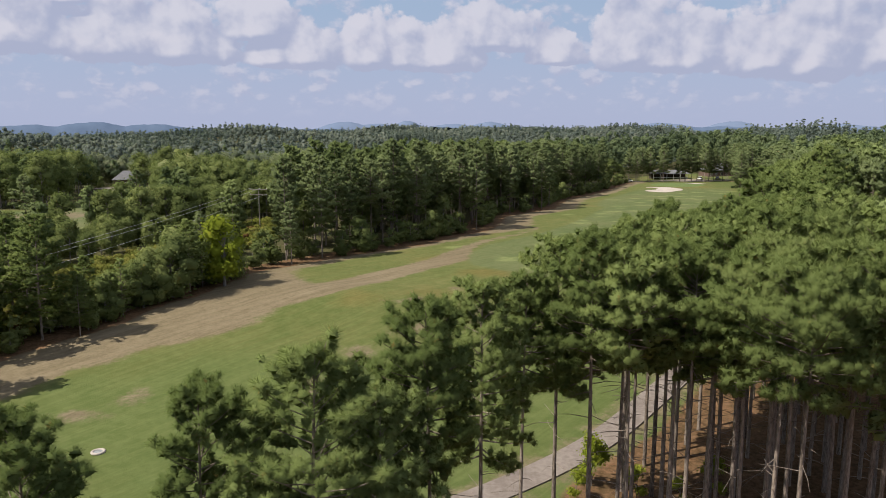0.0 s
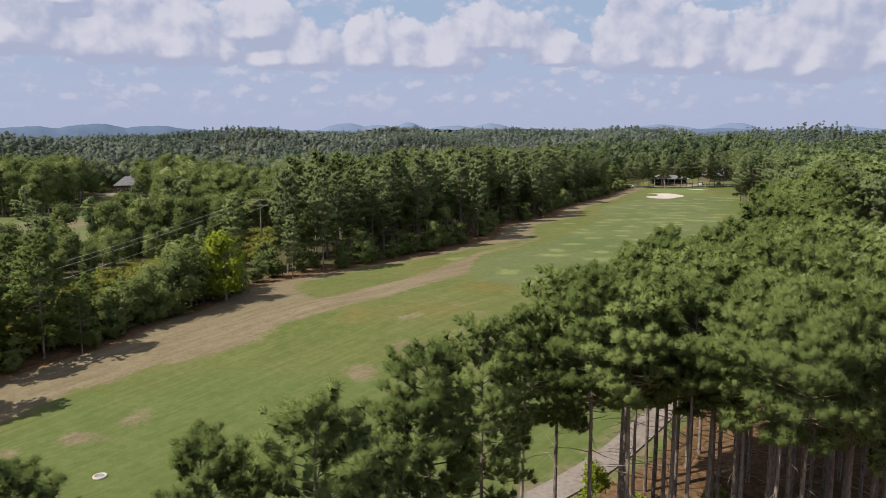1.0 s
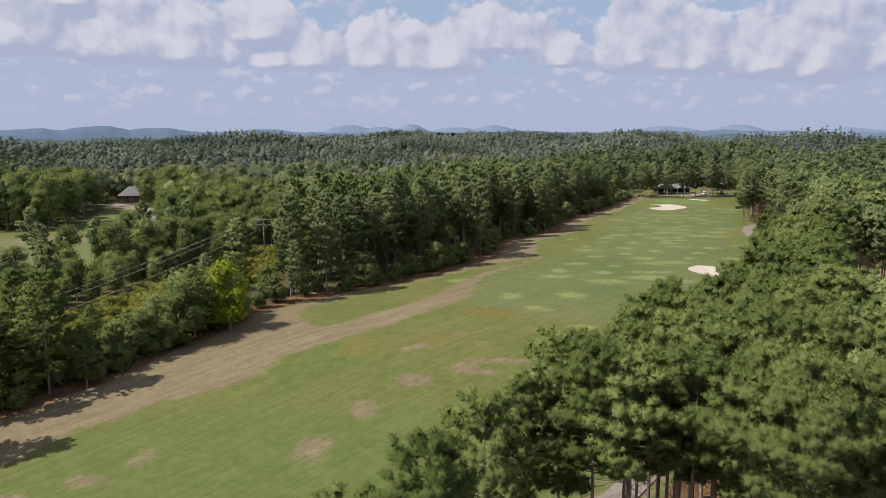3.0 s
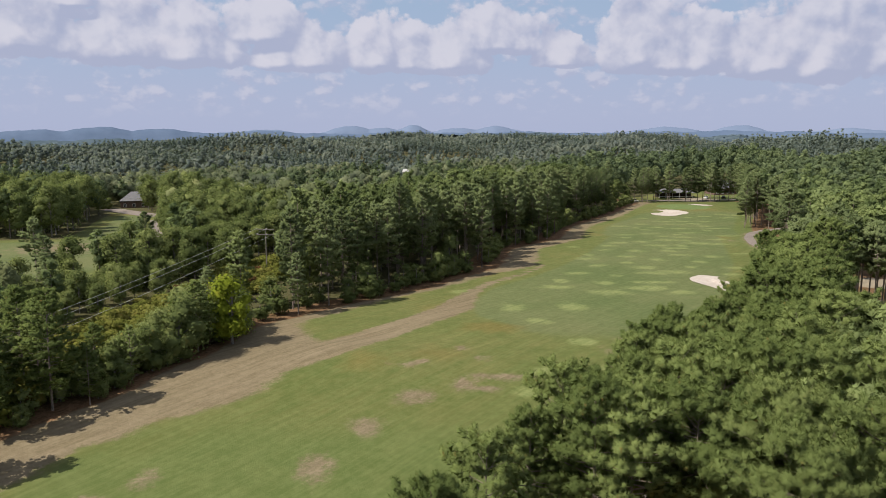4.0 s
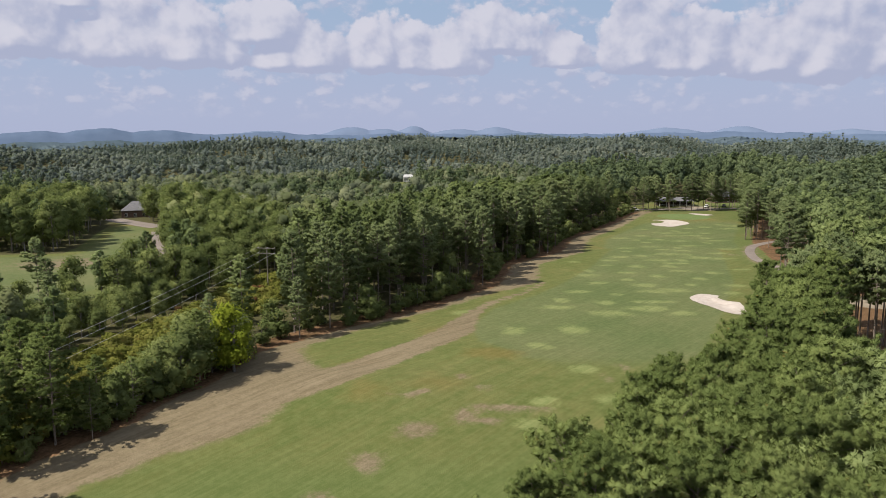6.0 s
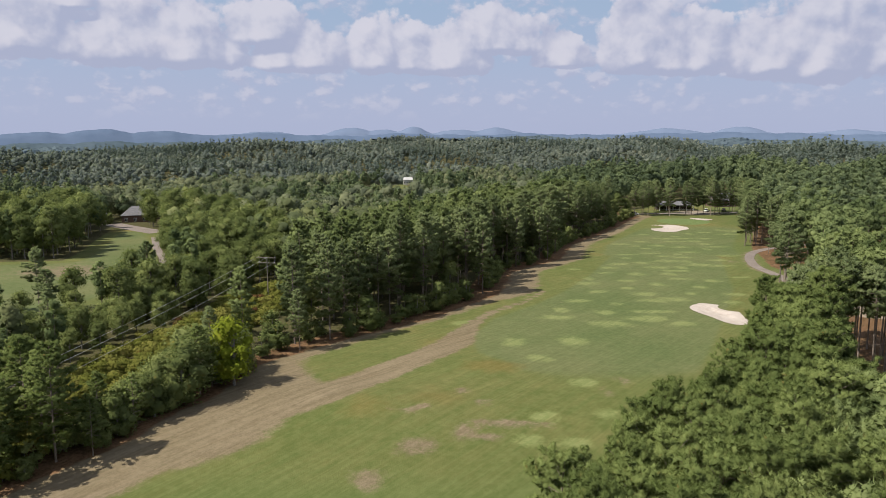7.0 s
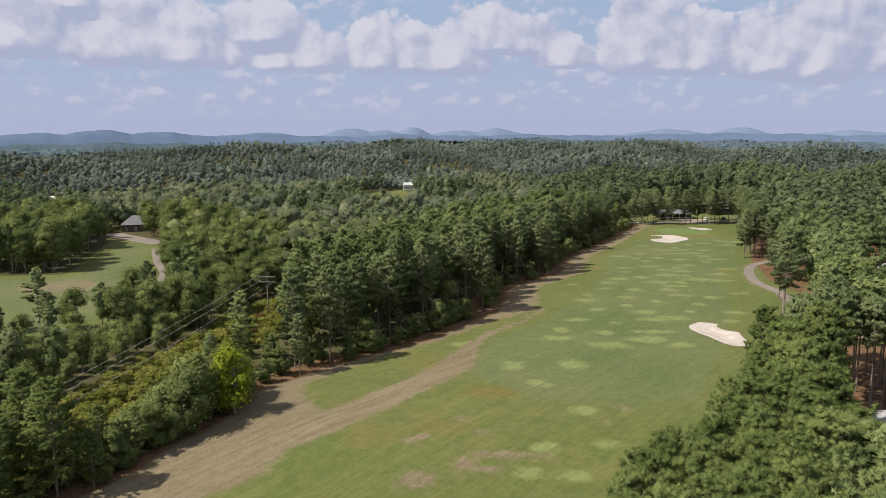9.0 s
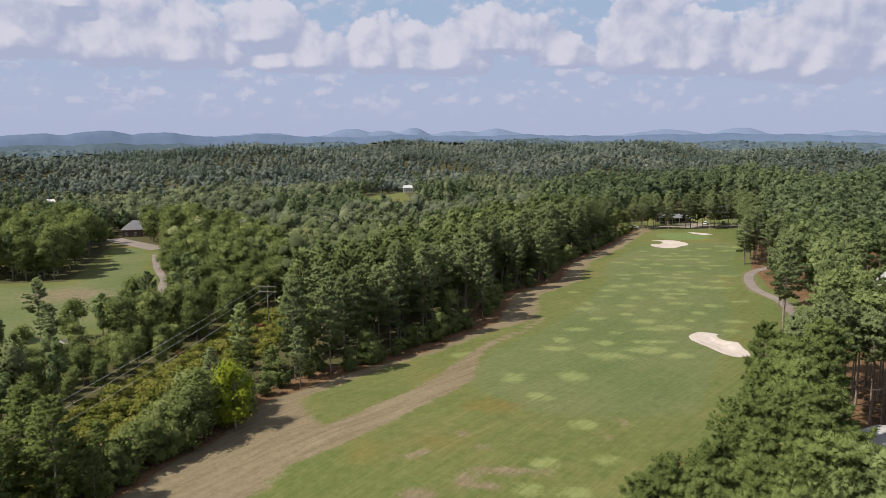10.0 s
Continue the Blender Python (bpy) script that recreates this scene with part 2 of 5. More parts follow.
def bark(name, dark, light):
    def build(N):
        p = N.mapping(spot(N), (1, 1, 0.22))
        n = N.noise(p, 9, 5, 0.65)
        tree = N.add("ShaderNodeObjectInfo").outputs["Random"]
        c = N.mix(N.ramp(N.math("ADD", n, N.math("MULTIPLY", tree, 0.2)), 0.35, 0.8), dark, light)
        return principled(N, c, 0.92, 0.1, n, 0.06)
    return material(name, build)


PINE = foliage("pine_needles", (0.114, 0.148, 0.050), (0.300, 0.352, 0.124), (0.30, 0.17, 0.06), through_share=0.34)
# bluer and lighter than PINE: slight haze painted into the needle colour
PINE_EDGE_HAZE = foliage("edge_pine_needles", (0.140, 0.174, 0.082), (0.350, 0.400, 0.190), (0.30, 0.18, 0.08), through_share=0.38)
PINE_PALE = foliage("pale_pine_needles", (0.140, 0.175, 0.060), (0.320, 0.362, 0.138), (0.33, 0.24, 0.08), through_share=0.34)
# a touch of haze is painted into these greens as well
PINE_WOOD_HAZE = foliage("pinewood_needles", (0.100, 0.132, 0.054), (0.285, 0.335, 0.136), (0.25, 0.16, 0.06), clump=0.2, through_share=0.34, whole_wood=True)
# far needles: the first step of haze mixed into the base colour
PINE_FAR_HAZE = foliage("far_pine_needles", (0.086, 0.116, 0.052), (0.220, 0.266, 0.112), (0.16, 0.13, 0.05), clump=0.16, through_share=0.28, whole_wood=True)
LEAF = foliage("broad_leaves", (0.110, 0.136, 0.050), (0.300, 0.332, 0.122), (0.26, 0.20, 0.05), clump=0.6, through_share=0.3, single=0.34)
LEAF_YELLOW = foliage("yellow_green_leaves", (0.20, 0.24, 0.026), (0.37, 0.40, 0.060), (0.36, 0.28, 0.05), clump=0.6, through_share=0.3, single=0.34)
LEAF_RED = foliage("red_leaves", (0.13, 0.07, 0.035), (0.27, 0.13, 0.065), (0.25, 0.16, 0.05), clump=0.6, through_share=0.2)
BRUSH = foliage("brush_leaves", (0.150, 0.160, 0.036), (0.34, 0.30, 0.090), (0.40, 0.20, 0.07), 0.3, clump=0.5, through_share=0.25)
# far, middle, distant: haze painted into the greens, greyer and bluer each time
LEAF_FAR_HAZE = foliage("far_broad_leaves", (0.112, 0.134, 0.068), (0.300, 0.316, 0.142), (0.20, 0.16, 0.06), clump=0.11, through_share=0.28, whole_wood=True)
LEAF_MIDDLE_HAZE = foliage("middle_broad_leaves", (0.116, 0.136, 0.090), (0.272, 0.288, 0.160), (0.20, 0.16, 0.06), clump=0.11, through_share=0.28, whole_wood=True)
PINE_MIDDLE_HAZE = foliage("middle_pine_needles", (0.090, 0.120, 0.070), (0.225, 0.270, 0.134), (0.16, 0.13, 0.06), clump=0.13, through_share=0.28, whole_wood=True)
LEAF_DISTANT_HAZE = foliage("distant_broad_leaves", (0.130, 0.156, 0.144), (0.254, 0.274, 0.214), (0.18, 0.15, 0.07), clump=0.09, through_share=0.28, whole_wood=True)
PINE_DISTANT_HAZE = foliage("distant_pine_needles", (0.106, 0.134, 0.128), (0.212, 0.242, 0.194), (0.16, 0.13, 0.06), clump=0.09, through_share=0.28, whole_wood=True)
BARK = bark("pine_bark", (0.088, 0.070, 0.058), (0.30, 0.245, 0.205))
BARK_GREY = bark("grey_bark", (0.10, 0.09, 0.08), (0.30, 0.27, 0.24))


def ground_material():
    def build(N):
        p = N.add("ShaderNodeNewGeometry").outputs["Position"]

        def attr(n):
            a = N.add("ShaderNodeAttribute")
            a.attribute_type, a.attribute_name = "GEOMETRY", n
            return a.outputs["Fac"]
        fine, mid, wide = N.noise(p, 2.2, 5, 0.65), N.noise(p, 0.33, 5, 0.6), N.noise(p, 0.045, 4, 0.55)
        along = N.mapping(p, rot=(0, 0, -50))
        stripes = N.noise(N.mapping(along, (0.05, 0.95, 1)), 1.0, 4, 0.65)
        blades = N.noise(p, 9.0, 3, 0.7)
        ragged = N.math("ADD", N.math("MULTIPLY", N.math("SUBTRACT", mid, 0.5), 0.9), N.math("MULTIPLY", N.math("SUBTRACT", fine, 0.5), 0.5))

        def edge(name, lo=0.35, hi=0.65, k=1.0):
            return N.ramp(N.math("ADD", attr(name), N.math("MULTIPLY", ragged, k)), lo, hi)
        rough = N.mix(N.ramp(N.math("ADD", N.math("MULTIPLY", mid, 0.5), N.math("MULTIPLY", wide, 0.6)), 0.38, 0.72), (0.096, 0.114, 0.033), (0.158, 0.150, 0.055))
        rough = N.mix(N.ramp(stripes, 0.35, 0.7), rough, N.mix(0.5, rough, (0.090, 0.122, 0.034)))
        rough = N.mix(N.math("MULTIPLY", N.ramp(wide, 0.56, 0.72), 0.55), rough, (0.175, 0.120, 0.040))
        fair = N.mix(N.ramp(N.math("ADD", N.math("MULTIPLY", wide, 0.7), N.math("MULTIPLY", mid, 0.3)), 0.35, 0.65), (0.092, 0.122, 0.048), (0.135, 0.148, 0.068))
        rough = N.mix(N.math("MULTIPLY", edge("lush", 0.1, 0.9, 0.8), 0.75), rough, N.mix(mid, (0.078, 0.112, 0.032), (0.112, 0.142, 0.046)))
        c = N.mix(N.math("MULTIPLY", edge("fair", 0.1, 0.9, 0.5), 0.85), rough, fair)
        c = N.mix(N.math("MULTIPLY", edge("tan", 0.25, 0.9, 0.8), 0.6), c, (0.165, 0.118, 0.036))
        pale = N.mix(fine, (0.20, 0.25, 0.085), (0.27, 0.28, 0.12))
        c = N.mix(N.math("MULTIPLY", N.math("MULTIPLY", edge("pale", 0.30, 0.95, 1.5), N.ramp(stripes, 0.28, 0.52)), 0.70), c, pale)
        green = N.mix(mid, (0.112, 0.158, 0.054), (0.145, 0.190, 0.072))
        c = N.mix(edge("putting", 0.4, 0.6, 0.1), c, green)
        dry = N.mix(N.ramp(N.math("ADD", N.math("MULTIPLY", stripes, 0.6), N.math("MULTIPLY", fine, 0.4)), 0.3, 0.7), (0.160, 0.112, 0.080), (0.270, 0.198, 0.148))
        c = N.mix(N.math("MULTIPLY", edge("dry", 0.3, 0.8, 1.3), 0.85), c, dry)
        straw = N.mix(N.ramp(N.math("ADD", N.math("MULTIPLY", fine, 0.6), N.math("MULTIPLY", mid, 0.4)), 0.35, 0.68), (0.080, 0.038, 0.022), (0.245, 0.125, 0.076))
        c = N.mix(edge("straw", 0.35, 0.65, 0.9), c, straw)
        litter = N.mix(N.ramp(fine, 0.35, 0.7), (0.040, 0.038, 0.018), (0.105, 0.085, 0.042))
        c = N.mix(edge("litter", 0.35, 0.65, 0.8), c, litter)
        c = N.mix(edge("bare", 0.4, 0.6, 0.3), c, N.mix(fine, (0.24, 0.19, 0.15), (0.36, 0.30, 0.24)))
        mott = N.noise(p, 0.9, 4, 0.7)
        c = N.mix(N.ramp(mott, 0.38, 0.66), N.mix(0.10, c, (0.045, 0.055, 0.015)), N.mix(0.05, c, (0.40, 0.38, 0.20)))
        streak = N.noise(N.mapping(along, (0.07, 2.0, 1)), 1.0, 4, 0.65)
        c = N.mix(N.ramp(streak, 0.42, 0.62), N.mix(N.math("MULTIPLY", wide, 0.22), c, (0.05, 0.07, 0.018)), N.mix(0.04, c, (0.34, 0.32, 0.16)))
        c = N.mix(N.math("MULTIPLY", blades, 0.35), c, N.mix(0.6, c, (0.05, 0.06, 0.02)))
        return principled(N, c, 0.95, 0.08, N.math("ADD", fine, blades), 0.08)
    return material("turf_and_soil", build)


def plain(name, a, b, scale=3.0, rough=0.85, spec=0.2, relief=0.03, metal=0.0, stretch=(1, 1, 1)):
    def build(N):
        p = N.mapping(spot(N), stretch)
        n, w = N.noise(p, scale, 6, 0.62), N.noise(p, scale * 0.12, 3)
        k = N.math("ADD", N.math("MULTIPLY", n, 0.6), N.math("MULTIPLY", w, 0.4))
        return principled(N, N.mix(N.ramp(k, 0.34, 0.66), a, b), rough, spec, n, relief, metal)
    return material(name, build)


GROUND = ground_material()
SAND = plain("bunker_sand", (0.38, 0.325, 0.285), (0.475, 0.415, 0.375), 1.5, 0.95, 0.1, 0.05)
CONCRETE = plain("path_concrete", (0.165, 0.135, 0.118), (0.245, 0.207, 0.185), 2.0)
ASPHALT = plain("asphalt", (0.10, 0.095, 0.09), (0.17, 0.16, 0.15), 4.0)
SHINGLE = plain("roof_shingles", (0.10, 0.10, 0.11), (0.19, 0.185, 0.19), 6.0, stretch=(1, 1, 3))
METAL_ROOF = plain("pale_roof", (0.38, 0.37, 0.37), (0.50, 0.49, 0.49), 1.0, 0.6, 0.3, 0.01)
SIDING = plain("white_siding", (0.46, 0.455, 0.44), (0.60, 0.59, 0.57), 5.0, stretch=(0.2, 0.2, 4))
BRICK = plain("red_brick", (0.10, 0.068, 0.058), (0.18, 0.120, 0.100), 12.0)
TIMBER = plain("dark_timber", (0.05, 0.04, 0.035), (0.11, 0.09, 0.075), 8.0)
POLE_WOOD = plain("weathered_pole", (0.16, 0.14, 0.12), (0.30, 0.27, 0.24), 8.0, stretch=(4, 4, 0.3))
WIRE = plain("wire_metal", (0.34, 0.34, 0.35), (0.46, 0.46, 0.47), 2.0, 0.5, 0.4, 0.0)
WHITE = plain("white_paint", (0.70, 0.70, 0.68), (0.82, 0.82, 0.80), 4.0, 0.6)
GLASS = material("window_glass", lambda N: principled(N, (0.03, 0.035, 0.04), 0.08, 0.6))
# the last woods: blue-grey haze painted straight into the crowns' colour
FARTHEST_HAZE = plain("farthest_crowns", (0.066, 0.092, 0.112), (0.098, 0.126, 0.144), 0.05, 1.0, 0.0, 0.0)
# wooded ranges: their blue is painted aerial haze, paler the farther they stand
HILL_LOW_HAZE = plain("low_ridge_woods", (0.058, 0.082, 0.100), (0.078, 0.104, 0.128), 0.03, 1.0, 0.0, 0.0)
HILL_NEAR_HAZE = plain("near_blue_hills", (0.090, 0.125, 0.195), (0.108, 0.145, 0.220), 0.010, 1.0, 0.0, 0.0)
HILL_FAR_HAZE = plain("far_blue_hills", (0.135, 0.175, 0.262), (0.150, 0.190, 0.280), 0.006, 1.0, 0.0, 0.0)


# ---- making meshes ----
def mesh_of(name, verts, faces, mat, smooth=False, normals=None, second=None, second_from=0):
    """faces: an (n, 3) or (n, 4) array. normals: one for each vertex; faces are wound to agree with them. second: the material of the faces from second_from on."""
    verts, faces = np.asarray(verts, np.float32), np.asarray(faces, np.int32)
    if normals is not None:
        a, b, c = (verts[faces[:, k]] for k in (0, 1, faces.shape[1] - 1))
        wrong = (np.cross(b - a, c - a) * normals[faces].mean(1)).sum(1) < 0
        faces = faces.copy()
        faces[wrong] = faces[wrong][:, ::-1]
    me = bpy.data.meshes.new(name)
    n, k = faces.shape
    me.vertices.add(len(verts))
    me.vertices.foreach_set("co", verts.ravel())
    me.loops.add(n * k)
    me.loops.foreach_set("vertex_index", faces.ravel())
    me.polygons.add(n)
    me.polygons.foreach_set("loop_start", np.arange(0, n * k, k, dtype=np.int32))
    me.polygons.foreach_set("use_smooth", np.full(n, smooth or normals is not None))
    me.update(calc_edges=True)
    me.materials.append(mat)
    if second is not None:
        me.materials.append(second)
        me.polygons.foreach_set("material_index", (np.arange(n) >= second_from).astype(np.int32))
    if normals is not None:
        me.attributes.new("custom_normal", "FLOAT_VECTOR", "POINT").data.foreach_set("vector", np.asarray(normals, np.float32).ravel())
        me.update()
    return me


def part(name, data, material_, parent, label=""):
    """Links a mesh, or a bmesh, as one object under a thing."""
    if isinstance(data, bmesh.types.BMesh):
        me = bpy.data.meshes.new(name)
        data.to_mesh(me)
        data.free()
        me.materials.append(material_)
        data = me
    ob = new(name, data)
    ob.parent = parent
    return tagged(ob, label) if label else ob


def box(bm, x0, x1, y0, y1, z0, z1):
    m = Matrix.Translation(((x0 + x1) / 2, (y0 + y1) / 2, (z0 + z1) / 2)) @ Matrix.Diagonal((x1 - x0, y1 - y0, z1 - z0, 1))
    bmesh.ops.create_cube(bm, size=1, matrix=m)
    return bm


def tubes(paths, sides=6):
    """paths: lists of (point, radius). Returns verts, quads and outward normals of the tubes."""
    V, Fq, O, at = [], [], [], 0
    for path in paths:
        pts = np.array([p for p, _ in path], float)
        d = np.gradient(pts, axis=0)
        d /= np.linalg.norm(d, axis=1, keepdims=True) + 1e-9
        ref = np.array([0, 0, 1.0]) if abs(d[0, 2]) < 0.8 else np.array([1.0, 0, 0])
        a = np.cross(d, ref)
        a /= np.linalg.norm(a, axis=1, keepdims=True) + 1e-9
        b = np.cross(d, a)
        ang = np.linspace(0, 2 * np.pi, sides, endpoint=False)
        r = np.array([q for _, q in path])[:, None, None]
        out = np.cos(ang)[None, :, None] * a[:, None] + np.sin(ang)[None, :, None] * b[:, None]
        V.append((pts[:, None] + r * out).reshape(-1, 3))
        O.append(out.reshape(-1, 3))
        for i in range(len(path) - 1):
            for s in range(sides):
                q = (s + 1) % sides
                Fq.append((at + i * sides + s, at + i * sides + q, at + (i + 1) * sides + q, at + (i + 1) * sides + s))
        at += len(path) * sides
    return np.concatenate(V), np.array(Fq), np.concatenate(O)


def unit(a):
    return a / (np.linalg.norm(a, axis=-1, keepdims=True) + 1e-9)


ICO = [(0.0, 0.0, 1.0)] + [(0.894 * math.cos(k * 1.2566), 0.894 * math.sin(k * 1.2566), 0.447) for k in range(5)] + [(0.894 * math.cos(k * 1.2566 + 0.6283), 0.894 * math.sin(k * 1.2566 + 0.6283), -0.447) for k in range(5)] + [(0.0, 0.0, -1.0)]
ICO_FACES = np.array([(0, 1 + k, 1 + (k + 1) % 5) for k in range(5)] + [(1 + k, 6 + k, 1 + (k + 1) % 5) for k in range(5)] + [(1 + (k + 1) % 5, 6 + k, 6 + (k + 1) % 5) for k in range(5)] + [(6 + k, 11, 6 + (k + 1) % 5) for k in range(5)])


def lumps(rng, centre, radius, out, rough=0.22):
    """Uneven many-sided lumps of close foliage: radius is one number or three for each; out shades them as part of the whole crown."""
    n = len(centre)
    d = np.array(ICO)
    turn = rng.uniform(0, 6.3, n)
    c, sn = np.cos(turn)[:, None], np.sin(turn)[:, None]
    way = np.stack([c * d[None, :, 0] - sn * d[None, :, 1], sn * d[None, :, 0] + c * d[None, :, 1], np.repeat(d[None, :, 2], n, 0)], -1)
    v = centre[:, None] + way * np.reshape(radius, (n, 1, -1)) * rng.uniform(1 - rough, 1 + rough, (n, 12, 1))
    return v.reshape(-1, 3), (np.arange(n)[:, None, None] * 12 + ICO_FACES[None]).reshape(-1, 3), unit(way + out[:, None] * 0.8).reshape(-1, 3)


def puffs(rng, centre, axis, out, size, needles, width):
    """Tufts of a pine: a close heart of needles, and a brush of single ones standing out of it round the axis."""
    n = len(centre)
    ref = unit(rng.normal(0, 1, (n, 3)))
    a = unit(np.cross(axis, ref))
    b = np.cross(axis, a)
    ang = np.arange(5) * 1.2566
    ring = (np.cos(ang)[None, :, None] * a[:, None] + np.sin(ang)[None, :, None] * b[:, None])
    s = size * rng.uniform(0.75, 1.25, (n, 1, 1))
    rim = centre[:, None] + ring * s * 0.46 * rng.uniform(0.75, 1.25, (n, 5, 1)) + axis[:, None] * s * rng.uniform(-0.05, 0.25, (n, 5, 1))
    low, top = centre[:, None] - axis[:, None] * s * 0.6, centre[:, None] + axis[:, None] * s * 0.62
    v0 = np.concatenate([low, rim, top], 1).reshape(-1, 3)
    tri = np.array([(0, 1 + (k + 1) % 5, 1 + k) for k in range(5)] + [(6, 1 + k, 1 + (k + 1) % 5) for k in range(5)])
    f0 = (np.arange(n)[:, None, None] * 7 + tri[None]).reshape(-1, 3)
    n0 = unit(np.concatenate([-axis[:, None], ring, axis[:, None]], 1) * 0.7 + out[:, None] * 0.75).reshape(-1, 3)
    way = unit(rng.normal(0, 1, (n, needles, 3)) + axis[:, None] * 0.75)
    side = unit(np.cross(way, rng.normal(0, 1, (n, needles, 3)))) * width / 2
    root = centre[:, None] + way * s * 0.12
    tip = centre[:, None] + way * s * rng.uniform(0.85, 1.25, (n, needles, 1))
    v1 = np.stack([root - side, root + side, tip], 2).reshape(-1, 3)
    n1 = np.repeat(unit(way * 0.45 + axis[:, None] * 0.25 + out[:, None] * 0.80).reshape(-1, 3), 3, 0)
    return np.concatenate([v0, v1]), np.concatenate([f0, np.arange(len(v1)).reshape(-1, 3) + len(v0)]), np.concatenate([n0, n1])


def leaf_quads(rng, centre, out, size, calm=0.7):
    """One folded diamond of leaves at each centre, turned roughly outwards."""
    n = len(centre)
    nor = unit(out * 0.75 + rng.normal(0, 0.45, (n, 3)) + np.array([0, 0, 0.2]))
    a = unit(np.cross(nor, rng.normal(0, 1, (n, 3))))
    b = np.cross(nor, a)
    s = rng.uniform(0.55, 1.3, (n, 1)) * size
    v = np.stack([centre - a * s, centre - b * s * 0.6 + nor * s * 0.15, centre + a * s, centre + b * s * 0.6 + nor * s * 0.15], 1).reshape(-1, 3)
    return v, np.arange(len(v)).reshape(-1, 4), np.repeat(unit(nor * (1.25 - calm) + out * calm), 4, 0)


RAW = {}        # crown and trunk of each model, for the joined pinewood
TOPS = {}       # how high each model of a tree really reaches


def pine_limbs(rng, H, base, R, limbs, bend):
    """The limbs of a pine's crown: start, end and share of the crown's height."""
    made, turn = [], rng.uniform(0, 6.3)
    lop = rng.uniform(0, 6.3)
    for i in range(limbs):
        f = (i + rng.uniform(0.1, 0.9)) / limbs
        h = base + f * (H - 0.9 - base)
        turn += 2.4 + rng.normal(0, 0.45)
        prof = (0.60 + 0.40 * min(1, f / 0.32)) * math.sqrt(max(0.02, 1 - f ** 2.6)) + 0.06
        L = max(0.6, R * prof * rng.uniform(0.70, 1.15) * (1 + 0.16 * math.cos(turn - lop)))
        up = math.tan(radians(-8 + 62 * f + rng.normal(0, 8)))
        d = unit(np.array([math.cos(turn), math.sin(turn), up]))
        s = np.array([bend[0] * h * h, bend[1] * h * h, h])
        made.append((s, s + d * L, f))
    return made


def pine_tree(seed, H, base, R, limbs, twigs, size, needles, width, dead=8, sides=8, trunk_r=0.165, crown_mat=None):
    """A pine: an Empty at its foot, with trunk and crown (its limbs carry twigs, each twig a tuft of needles)."""
    rng = np.random.default_rng(seed)
    bend = rng.normal(0, 0.0006, 2)
    L = pine_limbs(rng, H, base, R, limbs, bend)
    top = [(np.array([bend[0] * h * h, bend[1] * h * h, h]), max(0.03, trunk_r * (1.25 if i == 0 else 1) * (1 - (max(h, 0) / H) ** 1.25 * 0.86))) for i, h in enumerate(np.r_[-0.5, 0.5, np.linspace(2, H - 0.6, 9)])]
    tv, tf, _ = tubes([top], sides)
    branches, C, A, O = [], [], [], []
    heart = base + 0.42 * (H - base)
    for s, e, f in L:
        mid = (s + e) / 2 + np.array([0, 0, -0.05 * np.linalg.norm(e - s)])
        branches.append([(s, 0.06 * (1 - f * 0.6)), (mid, 0.042 * (1 - f * 0.6)), (e, 0.012)])
        ln = np.linalg.norm(e - s)
        d = (e - s) / ln
        lat = unit(np.cross(d, [0, 0, 1.0]))
        n = max(3, int(round(twigs * (0.35 + 0.85 * ln / R))))
        k = 0.30 + 0.74 * ((np.arange(n) + rng.uniform(0.1, 0.9, n)) / n) ** 0.8
        off = rng.choice([-1.0, 1.0], n) * np.abs(rng.normal(0.14, 0.15, n)) * ln * (1.35 - 0.8 * k)
        c = s + d * (k * ln)[:, None] + lat * off[:, None] + np.array([0, 0, 1.0]) * (0.14 * np.abs(off) + rng.uniform(-0.12, 0.34, n))[:, None]
        C.append(c)
        A.append(unit(d * 0.55 + np.array([0, 0, 0.75]) + lat * (np.sign(off) * 0.35)[:, None] + rng.normal(0, 0.22, (n, 3))))
        O.append(unit(c - np.array([0, 0, heart]) + [0, 0, 0.3]))
    for i in range(dead):
        h = rng.uniform(base * 0.35, base * 1.02)
        a = rng.uniform(0, 6.3)
        s = np.array([bend[0] * h * h, bend[1] * h * h, h])
        e = s + np.array([math.cos(a), math.sin(a), rng.uniform(-0.35, 0.5)]) * rng.uniform(0.5, 2.6)
        branches.append([(s, 0.03), ((s + e) / 2 + rng.normal(0, 0.08, 3), 0.02), (e, 0.008)])
    bv, bq, bn = tubes(branches, 4)
    cv, cf, cn = puffs(rng, np.concatenate(C), np.concatenate(A), np.concatenate(O), size, needles, width)
    bf = np.concatenate([bq[:, [0, 1, 2]], bq[:, [0, 2, 3]]]) + len(cv)
    ob = new("pine_tree")
    RAW[ob.name] = (cv, cf, cn, tv, tf)
    ob.empty_display_size = 0.5
    TOPS[ob.name] = float(cv[:, 2].max())
    part("trunk", mesh_of("pine_trunk", tv, tf, BARK, True), None, ob)
    part("crown", mesh_of("pine_crown", np.concatenate([cv, bv]), np.concatenate([cf, bf]), crown_mat or PINE, True, np.concatenate([cn, bn]), BARK, len(cf)), None, ob)
    return ob


def leafy_lobes(rng, H, base, R, lobes):
    out = []
    for i in range(lobes):
        a, f = rng.uniform(0, 6.3), rng.uniform(0, 1)
        h = base + (H - base) * (0.12 + 0.76 * f)
        rr = R * (0.72 * math.sin(math.pi * (0.18 + 0.72 * f))) * rng.uniform(0.35, 1.0)
        out.append((np.array([rr * math.cos(a), rr * math.sin(a), h]), R * rng.uniform(0.30, 0.50)))
    return out


